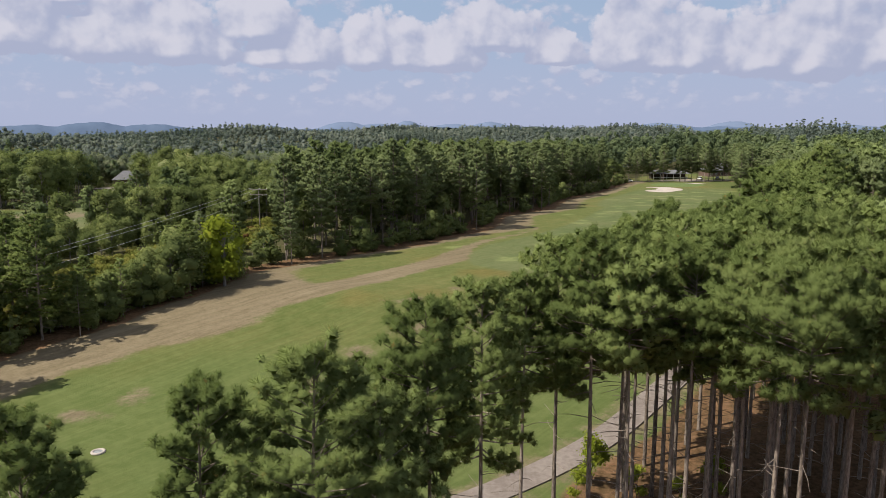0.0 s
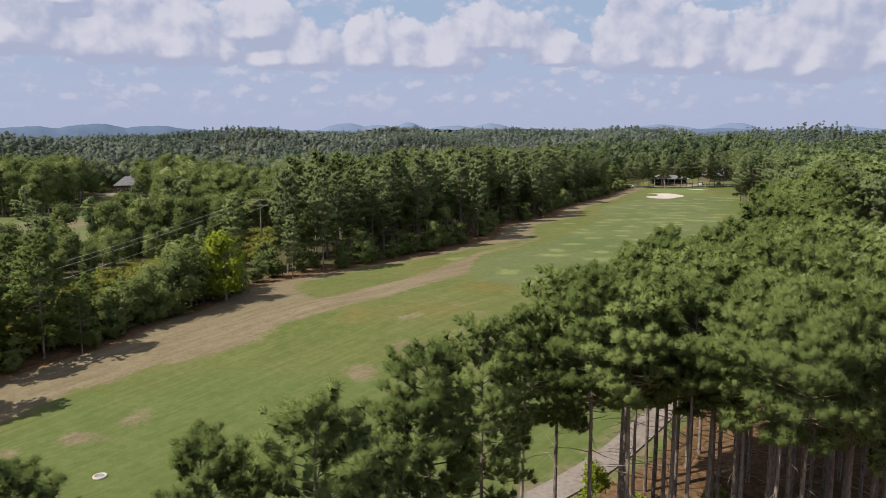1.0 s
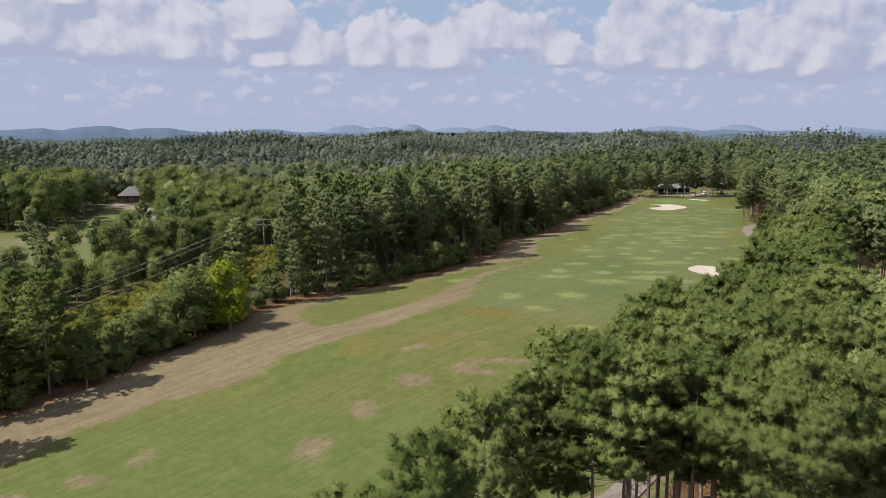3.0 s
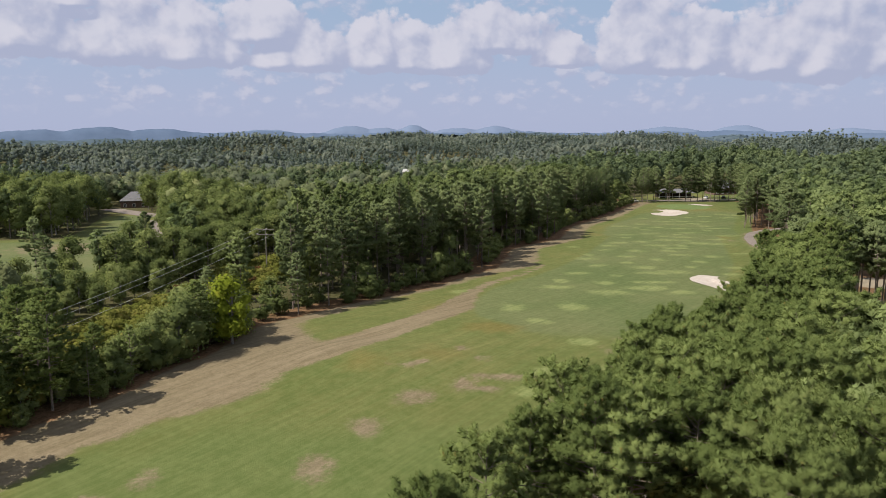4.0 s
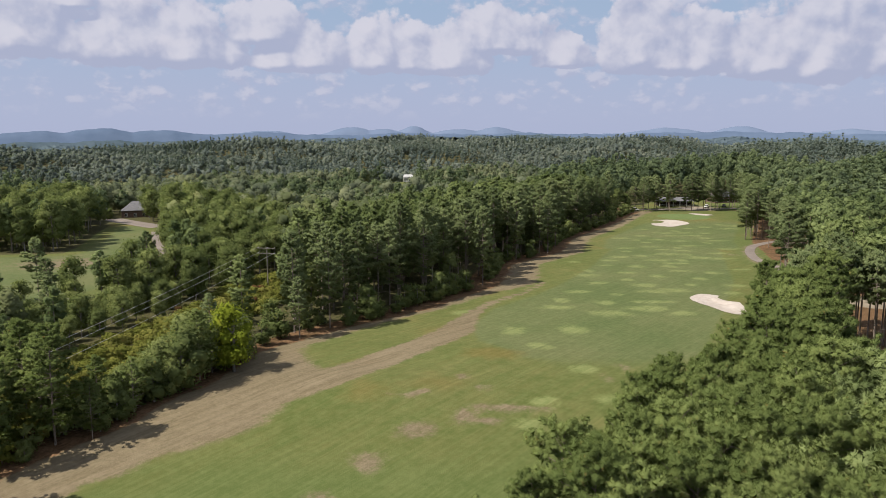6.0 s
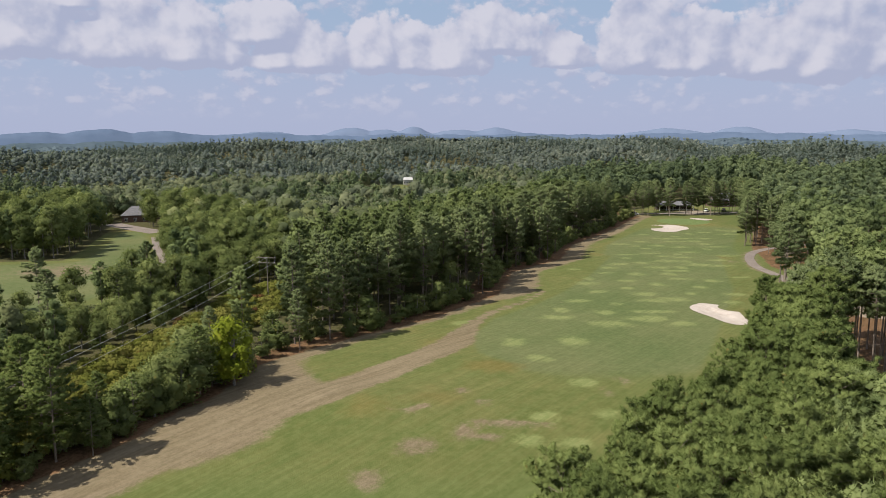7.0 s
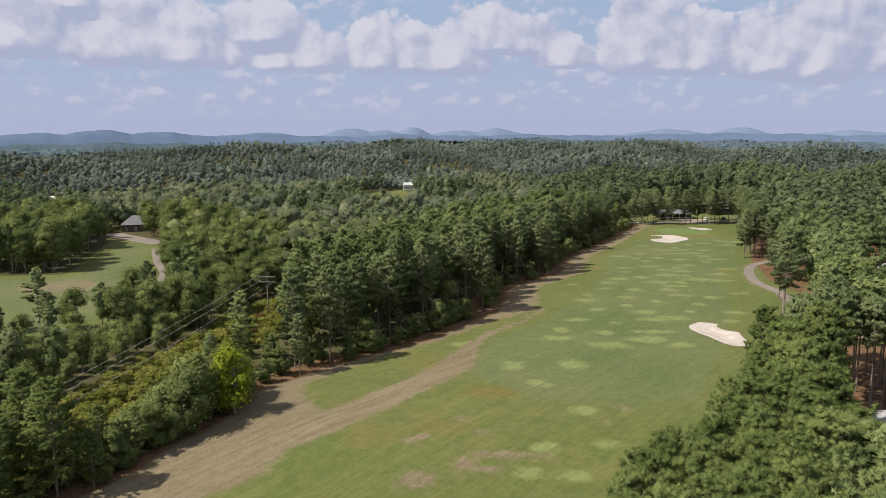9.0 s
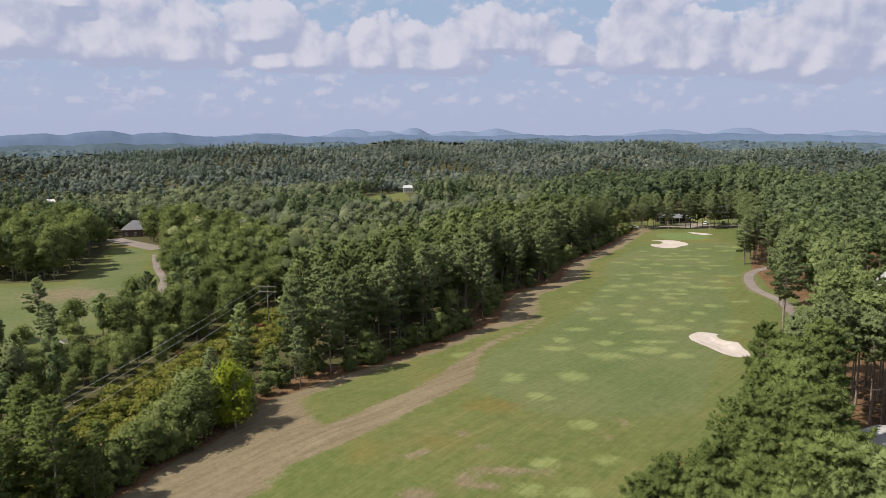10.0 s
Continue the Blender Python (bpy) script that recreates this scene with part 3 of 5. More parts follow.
def leafy_tree(seed, H, base, R, lobes, leaves, size, mat=None, name="broadleaf_tree", trunk_r=0.18):
    """A broadleaf tree or a shrub: trunk, and a crown of limbs and leaf sprays."""
    rng = np.random.default_rng(seed)
    LB = leafy_lobes(rng, H, base, R, lobes)
    lean = rng.normal(0, 0.03, 2)
    top = [(np.array([lean[0] * h, lean[1] * h, h]), max(0.03, trunk_r * (1 - 0.8 * h / H))) for h in np.linspace(-0.4, H * 0.82, 7)]
    tv, tf, _ = tubes([top], 7)
    br, C, O = [], [], []
    for c, r in LB:
        h = max(0.2, min(c[2] - 0.3, c[2] * 0.72))
        s = np.array([lean[0] * h, lean[1] * h, h])
        br.append([(s, trunk_r * 0.38), ((s + c) / 2 + [0, 0, 0.2], trunk_r * 0.25), (c, 0.02)])
    bv, bq, bn = tubes(br, 4)
    w = np.array([r * r for _, r in LB])
    heart = np.array([0, 0, base + 0.4 * (H - base)])
    for (c, r), n in zip(LB, np.round(leaves * w / w.sum()).astype(int)):
        d = unit(rng.normal(0, 1, (n, 3)) * [1, 1, 0.9] + [0, 0, 0.25])
        rad = r * (0.55 + 0.55 * rng.uniform(0, 1, (n, 1)) ** 0.5) * (1 + 0.25 * np.sin(5 * d[:, :1] + 7 * d[:, 1:2] + seed))
        p = c + d * rad * [1, 1, 0.8]
        C.append(p)
        O.append(unit(d * 0.7 + unit(p - heart) * 0.5 + [0, 0, 0.15]))
    lv, lf, ln = leaf_quads(rng, np.concatenate(C), np.concatenate(O), size)
    hv, hf, hn = lumps(rng, np.array([c for c, _ in LB]), np.array([[r * 0.60, r * 0.60, r * 0.48] for _, r in LB]), unit(np.array([c for c, _ in LB]) - heart), 0.3)
    cv, cn = np.concatenate([lv, hv]), np.concatenate([ln, hn])
    cf = np.concatenate([lf[:, [0, 1, 2]], lf[:, [0, 2, 3]], hf + len(lv)])
    bf = np.concatenate([bq[:, [0, 1, 2]], bq[:, [0, 2, 3]]]) + len(cv)
    ob = new(name)
    ob.empty_display_size = 0.5
    part("trunk", mesh_of("leafy_trunk", tv, tf, BARK_GREY, True), None, ob)
    part("crown", mesh_of("leafy_crown", np.concatenate([cv, bv]), np.concatenate([cf, bf]), mat or LEAF, True, np.concatenate([cn, bn]), BARK_GREY, len(cf)), None, ob)
    return ob


# ---- the ground ----
def grid_axis(lo, hi, fine_lo, fine_hi, fine, grow=1.12):
    mid = list(np.arange(fine_lo, fine_hi + 0.01, fine))
    up, s = [], fine
    while (up[-1] if up else mid[-1]) < hi:
        s *= grow
        up.append((up[-1] if up else mid[-1]) + s)
    down, s = [], fine
    while (down[-1] if down else mid[0]) > lo:
        s *= grow
        down.append((down[-1] if down else mid[0]) - s)
    return np.array(down[::-1] + mid + up)


def path_points(pts, n=90):
    """A smooth line through the given plan points."""
    P = np.array(pts, float)
    d = np.r_[0, np.cumsum(np.hypot(*np.diff(P, axis=0).T))]
    s = np.linspace(0, d[-1], n)
    q = np.stack([np.interp(s, d, P[:, 0]), np.interp(s, d, P[:, 1])], 1)
    for _ in range(6):
        q[1:-1] = (q[:-2] + 2 * q[1:-1] + q[2:]) / 4
    return q


CART_PATH = path_points([(-22, 40), (-8, 48), (5, 57), (9.3, 60.4), (15, 65.5), (22.5, 75), (28, 82), (40, 97), (52, 110), (66, 138), (78, 162), (87, 182), (92, 203), (91.5, 222), (96, 238), (102, 251), (112, 261), (128, 270), (150, 276)], 150)
SIDE_PATH = path_points([(-79, 186), (-77, 200), (-82, 214), (-88, 224), (-92, 238), (-104, 262), (-118, 296)], 50)
DRIVE = path_points([(-122, 312), (-133, 322), (-146, 334), (-158, 346)], 24)

TONGUE = path_points([(-24.6, 105.1), (-20, 107.8), (-14, 114.7), (-9.2, 122.1), (-3.6, 129.1), (1.0, 137.2), (3.6, 148.2), (6.6, 156.2), (10.8, 165.2), (16.4, 170.2), (24, 186)], 60)
FAIRWAY = [(4.6, 144), (4.2, 134.3), (5.2, 129), (8.3, 125.4), (12, 119.5), (18.7, 117.1), (30.4, 116.4), (41.5, 119.6), (56, 150), (72.4, 186.8), (88, 240), (88.3, 256), (57.3, 256), (39, 207.6), (29.4, 186.9), (20.3, 171), (8.9, 156)]


def pale_patches():
    """Ellipses of pale turf across the fairway: x, y, half width, half depth."""
    out = [(21, 115, 2.6, 2.2), (13.5, 102, 2.6, 2.2), (22.6, 103, 2.1, 1.9), (10.5, 95.5, 2.3, 1.9), (16.5, 95, 2.5, 1.8), (12.3, 138, 2.6, 3.4), (15.8, 127, 2.4, 2.4), (23.4, 139, 3.0, 3.6),
           (3, 152, 2.5, 3.0)]
    rng = np.random.default_rng(5)
    while len(out) < 78:
        y = rng.uniform(150, 312)
        lo, hi = left_edge(y) + 16, right_edge(y) - 9
        x = lo + (hi - lo) * rng.beta(2.0, 1.6)
        if all(abs(x - a) > 5 or abs(y - b) > 5 for a, b, _, _ in out) and all(bunker_shape(x, y, k) < -0.7 for k in range(3)):
            out.append((x, y, rng.uniform(1.6, 5.0), rng.uniform(1.6, 3.0)))
    return out


def dist_to(path, x, y):
    best = np.full(x.shape, 1e9)
    for px, py in path[::2]:
        best = np.minimum(best, np.hypot(x - px, y - py))
    return best


def build_ground():
    xs = grid_axis(-4800, 4800, -140, 170, 1.35)
    ys = grid_axis(-900, 4900, 30, 385, 1.35)
    X, Y = np.meshgrid(xs, ys)
    Z = land(X, Y)
    nx, ny = len(xs), len(ys)
    i = (np.arange(ny - 1)[:, None] * nx + np.arange(nx - 1)[None]).ravel()
    me = mesh_of("ground", np.stack([X, Y, Z], -1).reshape(-1, 3), np.stack([i, i + 1, i + nx + 1, i + nx], 1), GROUND, True)

    def store(name, values):
        a = me.attributes.new(name, "FLOAT", "POINT")
        a.data.foreach_set("value", np.clip(values, 0, 1).astype(np.float32).ravel())
    o = open_main(X, Y)
    hole2 = inside(X, Y, SECOND_HOLE)
    yard = inside(X, Y, CLUB_YARD)
    field = inside(X, Y, FAR_FIELD)
    from_left, from_right = X - left_edge(Y), right_edge(Y) - X
    wood = 1 - np.maximum.reduce([step(-1.5, 3.0, o), step(-2, 3, hole2), step(-4, 4, field), step(-2, 2, yard)])
    strip = step(9, 6, wire_strip(X, Y))
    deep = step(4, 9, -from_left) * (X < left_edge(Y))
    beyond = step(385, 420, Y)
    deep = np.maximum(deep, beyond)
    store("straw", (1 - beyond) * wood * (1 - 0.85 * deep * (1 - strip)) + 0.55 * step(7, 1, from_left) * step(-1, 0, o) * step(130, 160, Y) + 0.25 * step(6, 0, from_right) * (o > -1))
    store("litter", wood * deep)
    # the dry, sandy band along the far side, and a tongue of it across the middle
    width = np.interp(Y, [60, 84, 93, 102, 109, 114, 120, 128, 150, 172, 185, 215, 245, 300, 372], [6, 13, 17.4, 18, 17, 14, 10, 5, 4, 6, 11, 10, 9, 8, 8])
    dry = step(width + 4, width - 3, from_left) * step(-3, 0, from_left) * (Y < 376)
    reach = np.interp(Y, [104, 116, 140, 150, 170], [4.6, 3.6, 3.4, 1.8, 1.0])
    dry = np.maximum(dry, step(1.6, -1.2, dist_to(TONGUE, X, Y) - reach))
    dry = np.maximum(dry, 0.55 * bump(X, Y, -29, 117, 3, 6))
    worn = [(24.5, 110, 2.2, 4.5), (27.5, 115.5, 2.0, 3.0), (25, 171.5, 2.5, 1.5), (1.9, 97.4, 1.6, 3.0), (-5.7, 102.6, 1.5, 1.3), (-4.0, 104.2, 1.6, 1.0), (-8.5, 103.5, 1.2, 0.9), (1.7, 110.2, 1.7, 1.5), (-4.5, 93.5, 3.4, 3.0), (-10, 86, 3.2, 3.2), (-14.5, 77, 3, 3.5), (5.0, 106.5, 1.8, 1.3), (-31.9, 74.3, 2.2, 2.2), (-36, 70, 4, 1.6), (-44, 66, 5, 3), (88, 232, 3, 6), (8, 100, 8, 1.5), (4, 96, 4, 1.4)]
    for cx, cy, rx, ry in worn:
        dry = np.maximum(dry, (0.5 if cx > 20 else 0.85) * np.exp(-(((X - cx) / rx) ** 2 + ((Y - cy) / ry) ** 2)))
    dry = np.maximum(dry, 0.75 * step(-1, 3, hole2) * bump(X, Y, -112, 215, 20, 16))
    dry = np.maximum(dry, 0.6 * step(5, 1.5, dist_to(CART_PATH, X, Y)) * (from_right < 12))
    store("dry", dry)
    near_end = step(128, 116, Y) * step(8, 18, X)
    rim = inside(X, Y, FAIRWAY)
    mown = np.maximum(step(-0.8, 1.6, rim) * (1 - near_end) + step(-9, 12, rim) * near_end, step(4, 9, from_left - width) * step(6, 10, from_right) * step(330, 310, Y) * step(240, 250, Y))
    store("fair", np.maximum(mown, step(4, 9, hole2)))
    store("tan", np.maximum.reduce([1.1 * bump(X, Y, 7, 122, 6, 3.6), 0.7 * bump(X, Y, -12, 104, 6, 5), 0.7 * bump(X, Y, 34, 100, 9, 7), 0.6 * bump(X, Y, -14, 118, 6, 4)]))
    pale = np.zeros(X.shape)
    for cx, cy, rx, ry in pale_patches():
        pale = np.maximum(pale, 1.25 - np.hypot((X - cx) / rx, (Y - cy) / ry) * 0.75)
    store("pale", pale * (o > 0))
    store("lush", np.maximum(step(96, 76, Y) * step(8, 16, from_left), 0.6 * step(20, 8, from_right) * step(90, 110, Y)))
    store("putting", step(1.06, 0.94, np.hypot((X - 106) / 11.5, (Y - 338) / 12.5)))
    store("bare", np.maximum.reduce([step(-1, 1, yard) * (0.35 + 0.4 * bump(X, Y, 128, 385, 9, 14)), 0.6 * step(9, 5, np.hypot(X - 60, Y - 101)), 0.7 * step(9, 5, np.hypot(X - 93, Y - 162))]))
    ob = new("ground", me)
    tagged(ob, "mown fairway turf, dry sandy strips and pine straw under the trees", "ground", kind="structure")


build_ground()


def ribbon(name, path, width, thick, mat, label, category):
    """A paved strip on the ground with a real edge."""
    P = np.array(path)
    d = unit(np.gradient(P, axis=0))
    s = np.stack([-d[:, 1], d[:, 0]], 1) * width / 2
    across = np.linspace(-1, 1, 5)
    rows = P[:, None] + across[None, :, None] * s[:, None]
    z = land(rows[..., 0], rows[..., 1])
    z = np.maximum(z, z.mean(1, keepdims=True)) + thick
    topv = np.concatenate([rows, z[..., None]], 2)
    left, right = topv[:, :1].copy(), topv[:, -1:].copy()
    left[..., 2] -= 0.25
    right[..., 2] -= 0.25
    V = np.concatenate([left, topv, right], 1)
    n, m = V.shape[:2]
    i = (np.arange(n - 1)[:, None] * m + np.arange(m - 1)[None]).ravel()
    ob = new(name, mesh_of(name, V.reshape(-1, 3), np.stack([i, i + 1, i + m + 1, i + m], 1), mat))
    return tagged(ob, label, category, kind="structure")


ribbon("cart_path", CART_PATH, 2.9, 0.07, CONCRETE, "pinkish grey concrete cart path along the pines", "path")
ribbon("cart_path", SIDE_PATH, 2.6, 0.07, CONCRETE, "pale concrete cart path beside the second fairway", "path")
ribbon("service_road", path_points([(90, 381), (104, 383), (118, 385), (128, 384), (140, 383), (152, 384)], 40), 5.0, 0.07, CONCRETE, "pale service road before the clubhouse", "road")
ribbon("driveway", DRIVE, 9.0, 0.08, CONCRETE, "pale sloping concrete driveway below the brick house", "driveway")


def build_bunker(which):
    (cx, cy), (a, b), _, _ = BUNKERS[which]
    h = 0.22 if which == 0 else 0.35
    xs, ys = np.arange(cx - a - 3, cx + a + 3, h), np.arange(cy - b - 3, cy + b + 3, h)
    X, Y = np.meshgrid(xs, ys)
    S = bunker_shape(X, Y, which)
    Z = land(X, Y, False) + 0.07 - 0.40 * step(0.28, 0.75, S) + 0.03 * np.sin(X * 1.7) * np.cos(Y * 1.3)
    nx, ny = len(xs), len(ys)
    i = (np.arange(ny - 1)[:, None] * nx + np.arange(nx - 1)[None])
    keep = S[:-1, :-1] > 0.0
    i = i[keep]
    V = np.stack([X, Y, Z], -1).reshape(-1, 3)
    Fq = np.stack([i, i + 1, i + nx + 1, i + nx], 1)
    used = np.unique(Fq)
    back = np.zeros(len(V), int)
    back[used] = np.arange(len(used))
    ob = new("sand_bunker", mesh_of("sand_bunker", V[used], back[Fq], SAND, True))
    tagged(ob, ("large pale sand bunker with a grass tongue beside the pines", "white sand bunker wrapped round a grass tongue before the green", "small white sand bunker behind the putting green", "small pale sand bunker beside the second fairway")[which], "bunker", "golf bunkers", "structure")


for k in range(4):
    build_bunker(k)


# ---- trees ----
def lift(x, y, scale, turn, wide=1.0):
    return pose(x, y, float(land(x, y)) - 0.05, 0, 0, turn) @ Matrix.Diagonal((scale * wide, scale * wide, scale, 1))


NEAR = [pine_tree(11, 21, 6.0, 4.3, 74, 15, 0.42, 80, 0.030, 6), pine_tree(12, 21, 12.6, 3.2, 50, 12, 0.41, 80, 0.030, 14),
        pine_tree(13, 21, 15.2, 3.5, 48, 13, 0.41, 80, 0.030, 26), pine_tree(14, 21, 10.4, 3.4, 58, 12, 0.41, 80, 0.030, 10),
        pine_tree(15, 21, 15.4, 4.5, 56, 16, 0.41, 80, 0.030, 22, crown_mat=PINE_PALE)]
LITE = [pine_tree(16, 21, 14.0, 3.1, 52, 10, 0.46, 42, 0.048, 20), pine_tree(17, 21, 14.6, 3.0, 50, 10, 0.46, 42, 0.048, 24), pine_tree(18, 21, 13.2, 3.4, 56, 10, 0.46, 42, 0.048, 12)]
BUSHY = pine_tree(19, 21, 4.0, 3.6, 64, 11, 0.50, 26, 0.085, 6)
MID = [pine_tree(21, 21, 12.4, 2.9, 40, 8, 0.56, 18, 0.11, 16, 6, crown_mat=PINE_EDGE_HAZE), pine_tree(22, 21, 13.0, 2.8, 38, 8, 0.56, 18, 0.11, 16, 6, crown_mat=PINE_EDGE_HAZE), pine_tree(23, 21, 10.2, 3.3, 44, 8, 0.58, 18, 0.11, 8, 6, crown_mat=PINE_EDGE_HAZE),
       pine_tree(24, 21, 5.2, 3.2, 58, 8, 0.56, 18, 0.11, 4, 6, crown_mat=PINE_EDGE_HAZE)]
YOUNG = pine_tree(25, 11, 1.0, 2.4, 40, 7, 0.42, 9, 0.12, 3, 6, 0.13)
LEAFY = [leafy_tree(31, 15, 2.2, 4.6, 30, 2600, 0.25), leafy_tree(32, 12, 1.2, 4.0, 26, 2300, 0.24), leafy_tree(33, 17, 4.5, 4.8, 32, 2800, 0.26), leafy_tree(36, 8, -0.2, 3.5, 32, 3200, 0.17)]
YELLOW = leafy_tree(34, 8, 0.4, 2.7, 20, 2200, 0.17, LEAF_YELLOW)
SHRUB = [leafy_tree(41, 3.0, 0.1, 2.0, 12, 600, 0.19, LEAF, "shrub", 0.06), leafy_tree(42, 2.2, 0.1, 1.9, 11, 560, 0.18, BRUSH, "shrub", 0.05), leafy_tree(43, 4.2, 0.2, 1.9, 14, 800, 0.18, LEAF, "shrub", 0.07)]
RED_SHRUB = leafy_tree(44, 2.0, 0.1, 1.2, 8, 360, 0.14, LEAF_RED, "shrub", 0.05)
RED_TREE = leafy_tree(37, 15, 5, 4.0, 22, 1600, 0.30, LEAF_RED)
SAPLING = leafy_tree(45, 4.6, 0.8, 1.5, 14, 1100, 0.13, LEAF_YELLOW, "sapling", 0.05)
ALL_KINDS = [BUSHY] + NEAR + LITE + MID + LEAFY + SHRUB + [YELLOW, RED_SHRUB, YOUNG, SAPLING, RED_TREE]
planted = []       # x, y of what stands already
first_used = set()


def in_way(x, y):
    """True where a tall tree would stand before a house or the pole."""
    for hx, hy, wide, reach in ((-152, 360, 5.5, 0.90), (-263, 484, 11, 0.78), (-234, 496, 8, 0.82), (-43, 174, 4.5, 0.62), (-95, 300, 4, 0.95), (119, 202, 6.0, 0.68), (59.5, 101, 4.8, 0.72), (58.5, 160, 5.0, 0.60), (-45, 590, 17, 0.80), (-36, 652, 9, 0.9), (113, 800, 9, 0.93), (-20, 470, 6, 0.93)):
        k = min(1.02, max(reach, (x * hx + y * hy) / (hx * hx + hy * hy)))
        if math.hypot(x - k * hx, y - k * hy) < wide:
            return True
    return False


def plant(kind, x, y, scale, turn, label, category, group, wide=1.0):
    m = lift(x, y, scale, turn, wide)
    if kind.name in first_used:
        ob = copy_thing(kind, Matrix.Identity(4))
        ob.matrix_basis = m
    else:
        first_used.add(kind.name)
        ob = kind
        ob.matrix_basis = m
    planted.append((x, y))
    return tagged(ob, label, category, group)


deep_pines = []


def crowded(x, y, gap):
    return any((x - a) ** 2 + (y - b) ** 2 < gap * gap for a, b in planted)


def one(f, x, y, *more):
    return float(f(np.array([x]), np.array([y]), *more)[0])


EDGE_PINE = "tall green pine with a bare lower trunk at the fairway's edge"
# pines that stand out one by one: x, y, height of the tip above the datum, model
SINGLE = [(-5.8, 30.3, 19.3, 0), (-16.6, 27.6, 17.4, 0), (-10.3, 29.2, 17.2, 3), (-2.9, 31.5, 16.0, 3), (-0.6, 35, 19.6, 1), (2.2, 41, 19.1, 3), (5.2, 47, 18.6, 1), (9.4, 45.2, 21.6, 1), (8.1, 51.2, 20.2, 3), (14.4, 56.7, 21.0, 1),
          (17.4, 60.8, 20.9, 3), (19.2, 58.4, 21.3, 1), (20.6, 43.6, 22.4, 4), (22, 47.7, 23.2, 2), (24.3, 67.4, 21.2, 1), (18.7, 62.5, 21.8, 1), (32.8, 82.5, 19.8, 3), (37.3, 81.4, 21.9, 1), (45.8, 107.2, 22.4, 3), 
          (18.8, 37.0, 22.0, 4), (25, 40, 22.5, 4), (15.4, 44.5, 21.3, 2), (20, 51.3, 20.8, 2), (13.8, 53.2, 20.5, 1), (28.4, 46.7, 23.0, 2), (25.6, 50.2, 22.8, 2), (26.5, 56, 22.9, 2), (28.4, 60.3, 22.7, 2), (22.2, 64.6, 20.7, 1), (27.6, 37.5, 22.3, 2)]
rng = np.random.default_rng(77)
for x, y, tip, k in SINGLE:
    plant(NEAR[k], x, y, (tip - float(land(x, y))) / TOPS[NEAR[k].name], rng.uniform(0, 360), EDGE_PINE if k not in (2, 4) else "tall pale green pine with a flat crown, bare trunk" if k == 4 else "tall pine with a long bare grey trunk and broken dead limbs", "pine tree", "pines along the cart path", 1.18 if k == 0 else 1.0)
for x, y, tip in [(106.5, 248, 21.9), (109.8, 251, 22.8), (114, 246, 19.5), (119, 243, 21), (111, 240, 20.5)]:
    plant(MID[2], x, y, (tip - float(land(x, y))) / TOPS[MID[2].name], rng.uniform(0, 360), "dark green pine standing in pine straw by the path's bend", "pine tree", "pines along the cart path")

for x, y in [(74.5, 164), (78, 172), (82, 181), (85.5, 189), (88, 197)]:
    plant(MID[2], x, y, rng.uniform(0.92, 1.02), rng.uniform(0, 360), "dark green pine between the path and the fairway", "pine tree", "pines along the cart path", 1.15)

for y in np.arange(268, 368, 3.6):
    plant(MID[2 if rng.uniform() < 0.5 else 3], float(right_edge(y)) + rng.uniform(-4.5, 0.5), y, rng.uniform(0.80, 0.95), rng.uniform(0, 360), "green pine at the edge of the wood beside the fairway", "pine tree", "pines along the cart path", 1.15)

# the pinewood beside the path, nearest rows
pines = 35
for _ in range(4000):
    y = rng.uniform(44, 135)
    x = right_edge(y) + 0.6 + rng.uniform(0, 1) ** 1.4 * 46
    if pines > 225 or x > 8 + 0.62 * y or crowded(x, y, 2.3 if y < 78 else 2.7 if y < 90 else 3.6) or one(lambda a, b: dist_to(CART_PATH, a, b), x, y) < 3.4 or math.hypot(x - 58.5, y - 101.0) < 8.5 or in_way(x, y) or (y < 85 and x < right_edge(y) + 5):
        continue
    close = y < 100 and x < right_edge(y) + 16
    kind = LITE[pines % 3] if close else MID[rng.integers(0, 3)]
    if not close and (x > right_edge(y) + 14 or y > 118):
        deep_pines.append((kind.name, lift(x, y, rng.uniform(0.95, 1.09), rng.uniform(0, 360), rng.uniform(0.95, 1.2))))
        planted.append((x, y))
        pines += 1
        continue
    plant(kind, x, y, rng.uniform(0.95, 1.09), rng.uniform(0, 360), "tall straight pine with a bare trunk in the dense pinewood", "pine tree", "pines along the cart path", rng.uniform(0.95, 1.2))
    pines += 1
for x, y, s in [(12.2, 57.5, 1.0), (21.5, 55.5, 0.8), (10.5, 55.2, 0.6), (15.2, 55.0, 0.7), (18.5, 54.5, 0.55)]:
    plant(SAPLING, x, y, s, rng.uniform(0, 360), "light green leafy sapling beneath the pines", "sapling", "saplings by the path")

# the wood's edge across the fairway
for x, y, tip in [(-49.6, 89.5, 17.4), (-56.5, 95.6, 16.5), (-58, 87, 16.0), (-53.5, 82.5, 14.5), (-37.9, 109.5, 14.4), (-47.5, 97, 11.0), (-51, 73.5, 13.0), (-58, 70, 14.0), (-53, 93, 15.2), (-60, 100, 15.0), (-62, 92, 15.4), (-45.6, 91, 9.5), (-55, 87, 13.5)]:
    plant(BUSHY, x, y, (tip - float(land(x, y))) / TOPS[BUSHY.name], rng.uniform(0, 360), "bushy green pine at the edge of the dry strip", "pine tree", "trees across the fairway", 1.3)
plant(YELLOW, -33.8, 113.2, 1.42, 30, "bright yellow-green broadleaf tree among darker ones", "tree", "trees across the fairway")
LEAF_LABEL, PINE_LABEL = "dense green broadleaf tree at the dry strip's edge", "green pine in the wood's edge across the fairway"
left_pines = 0
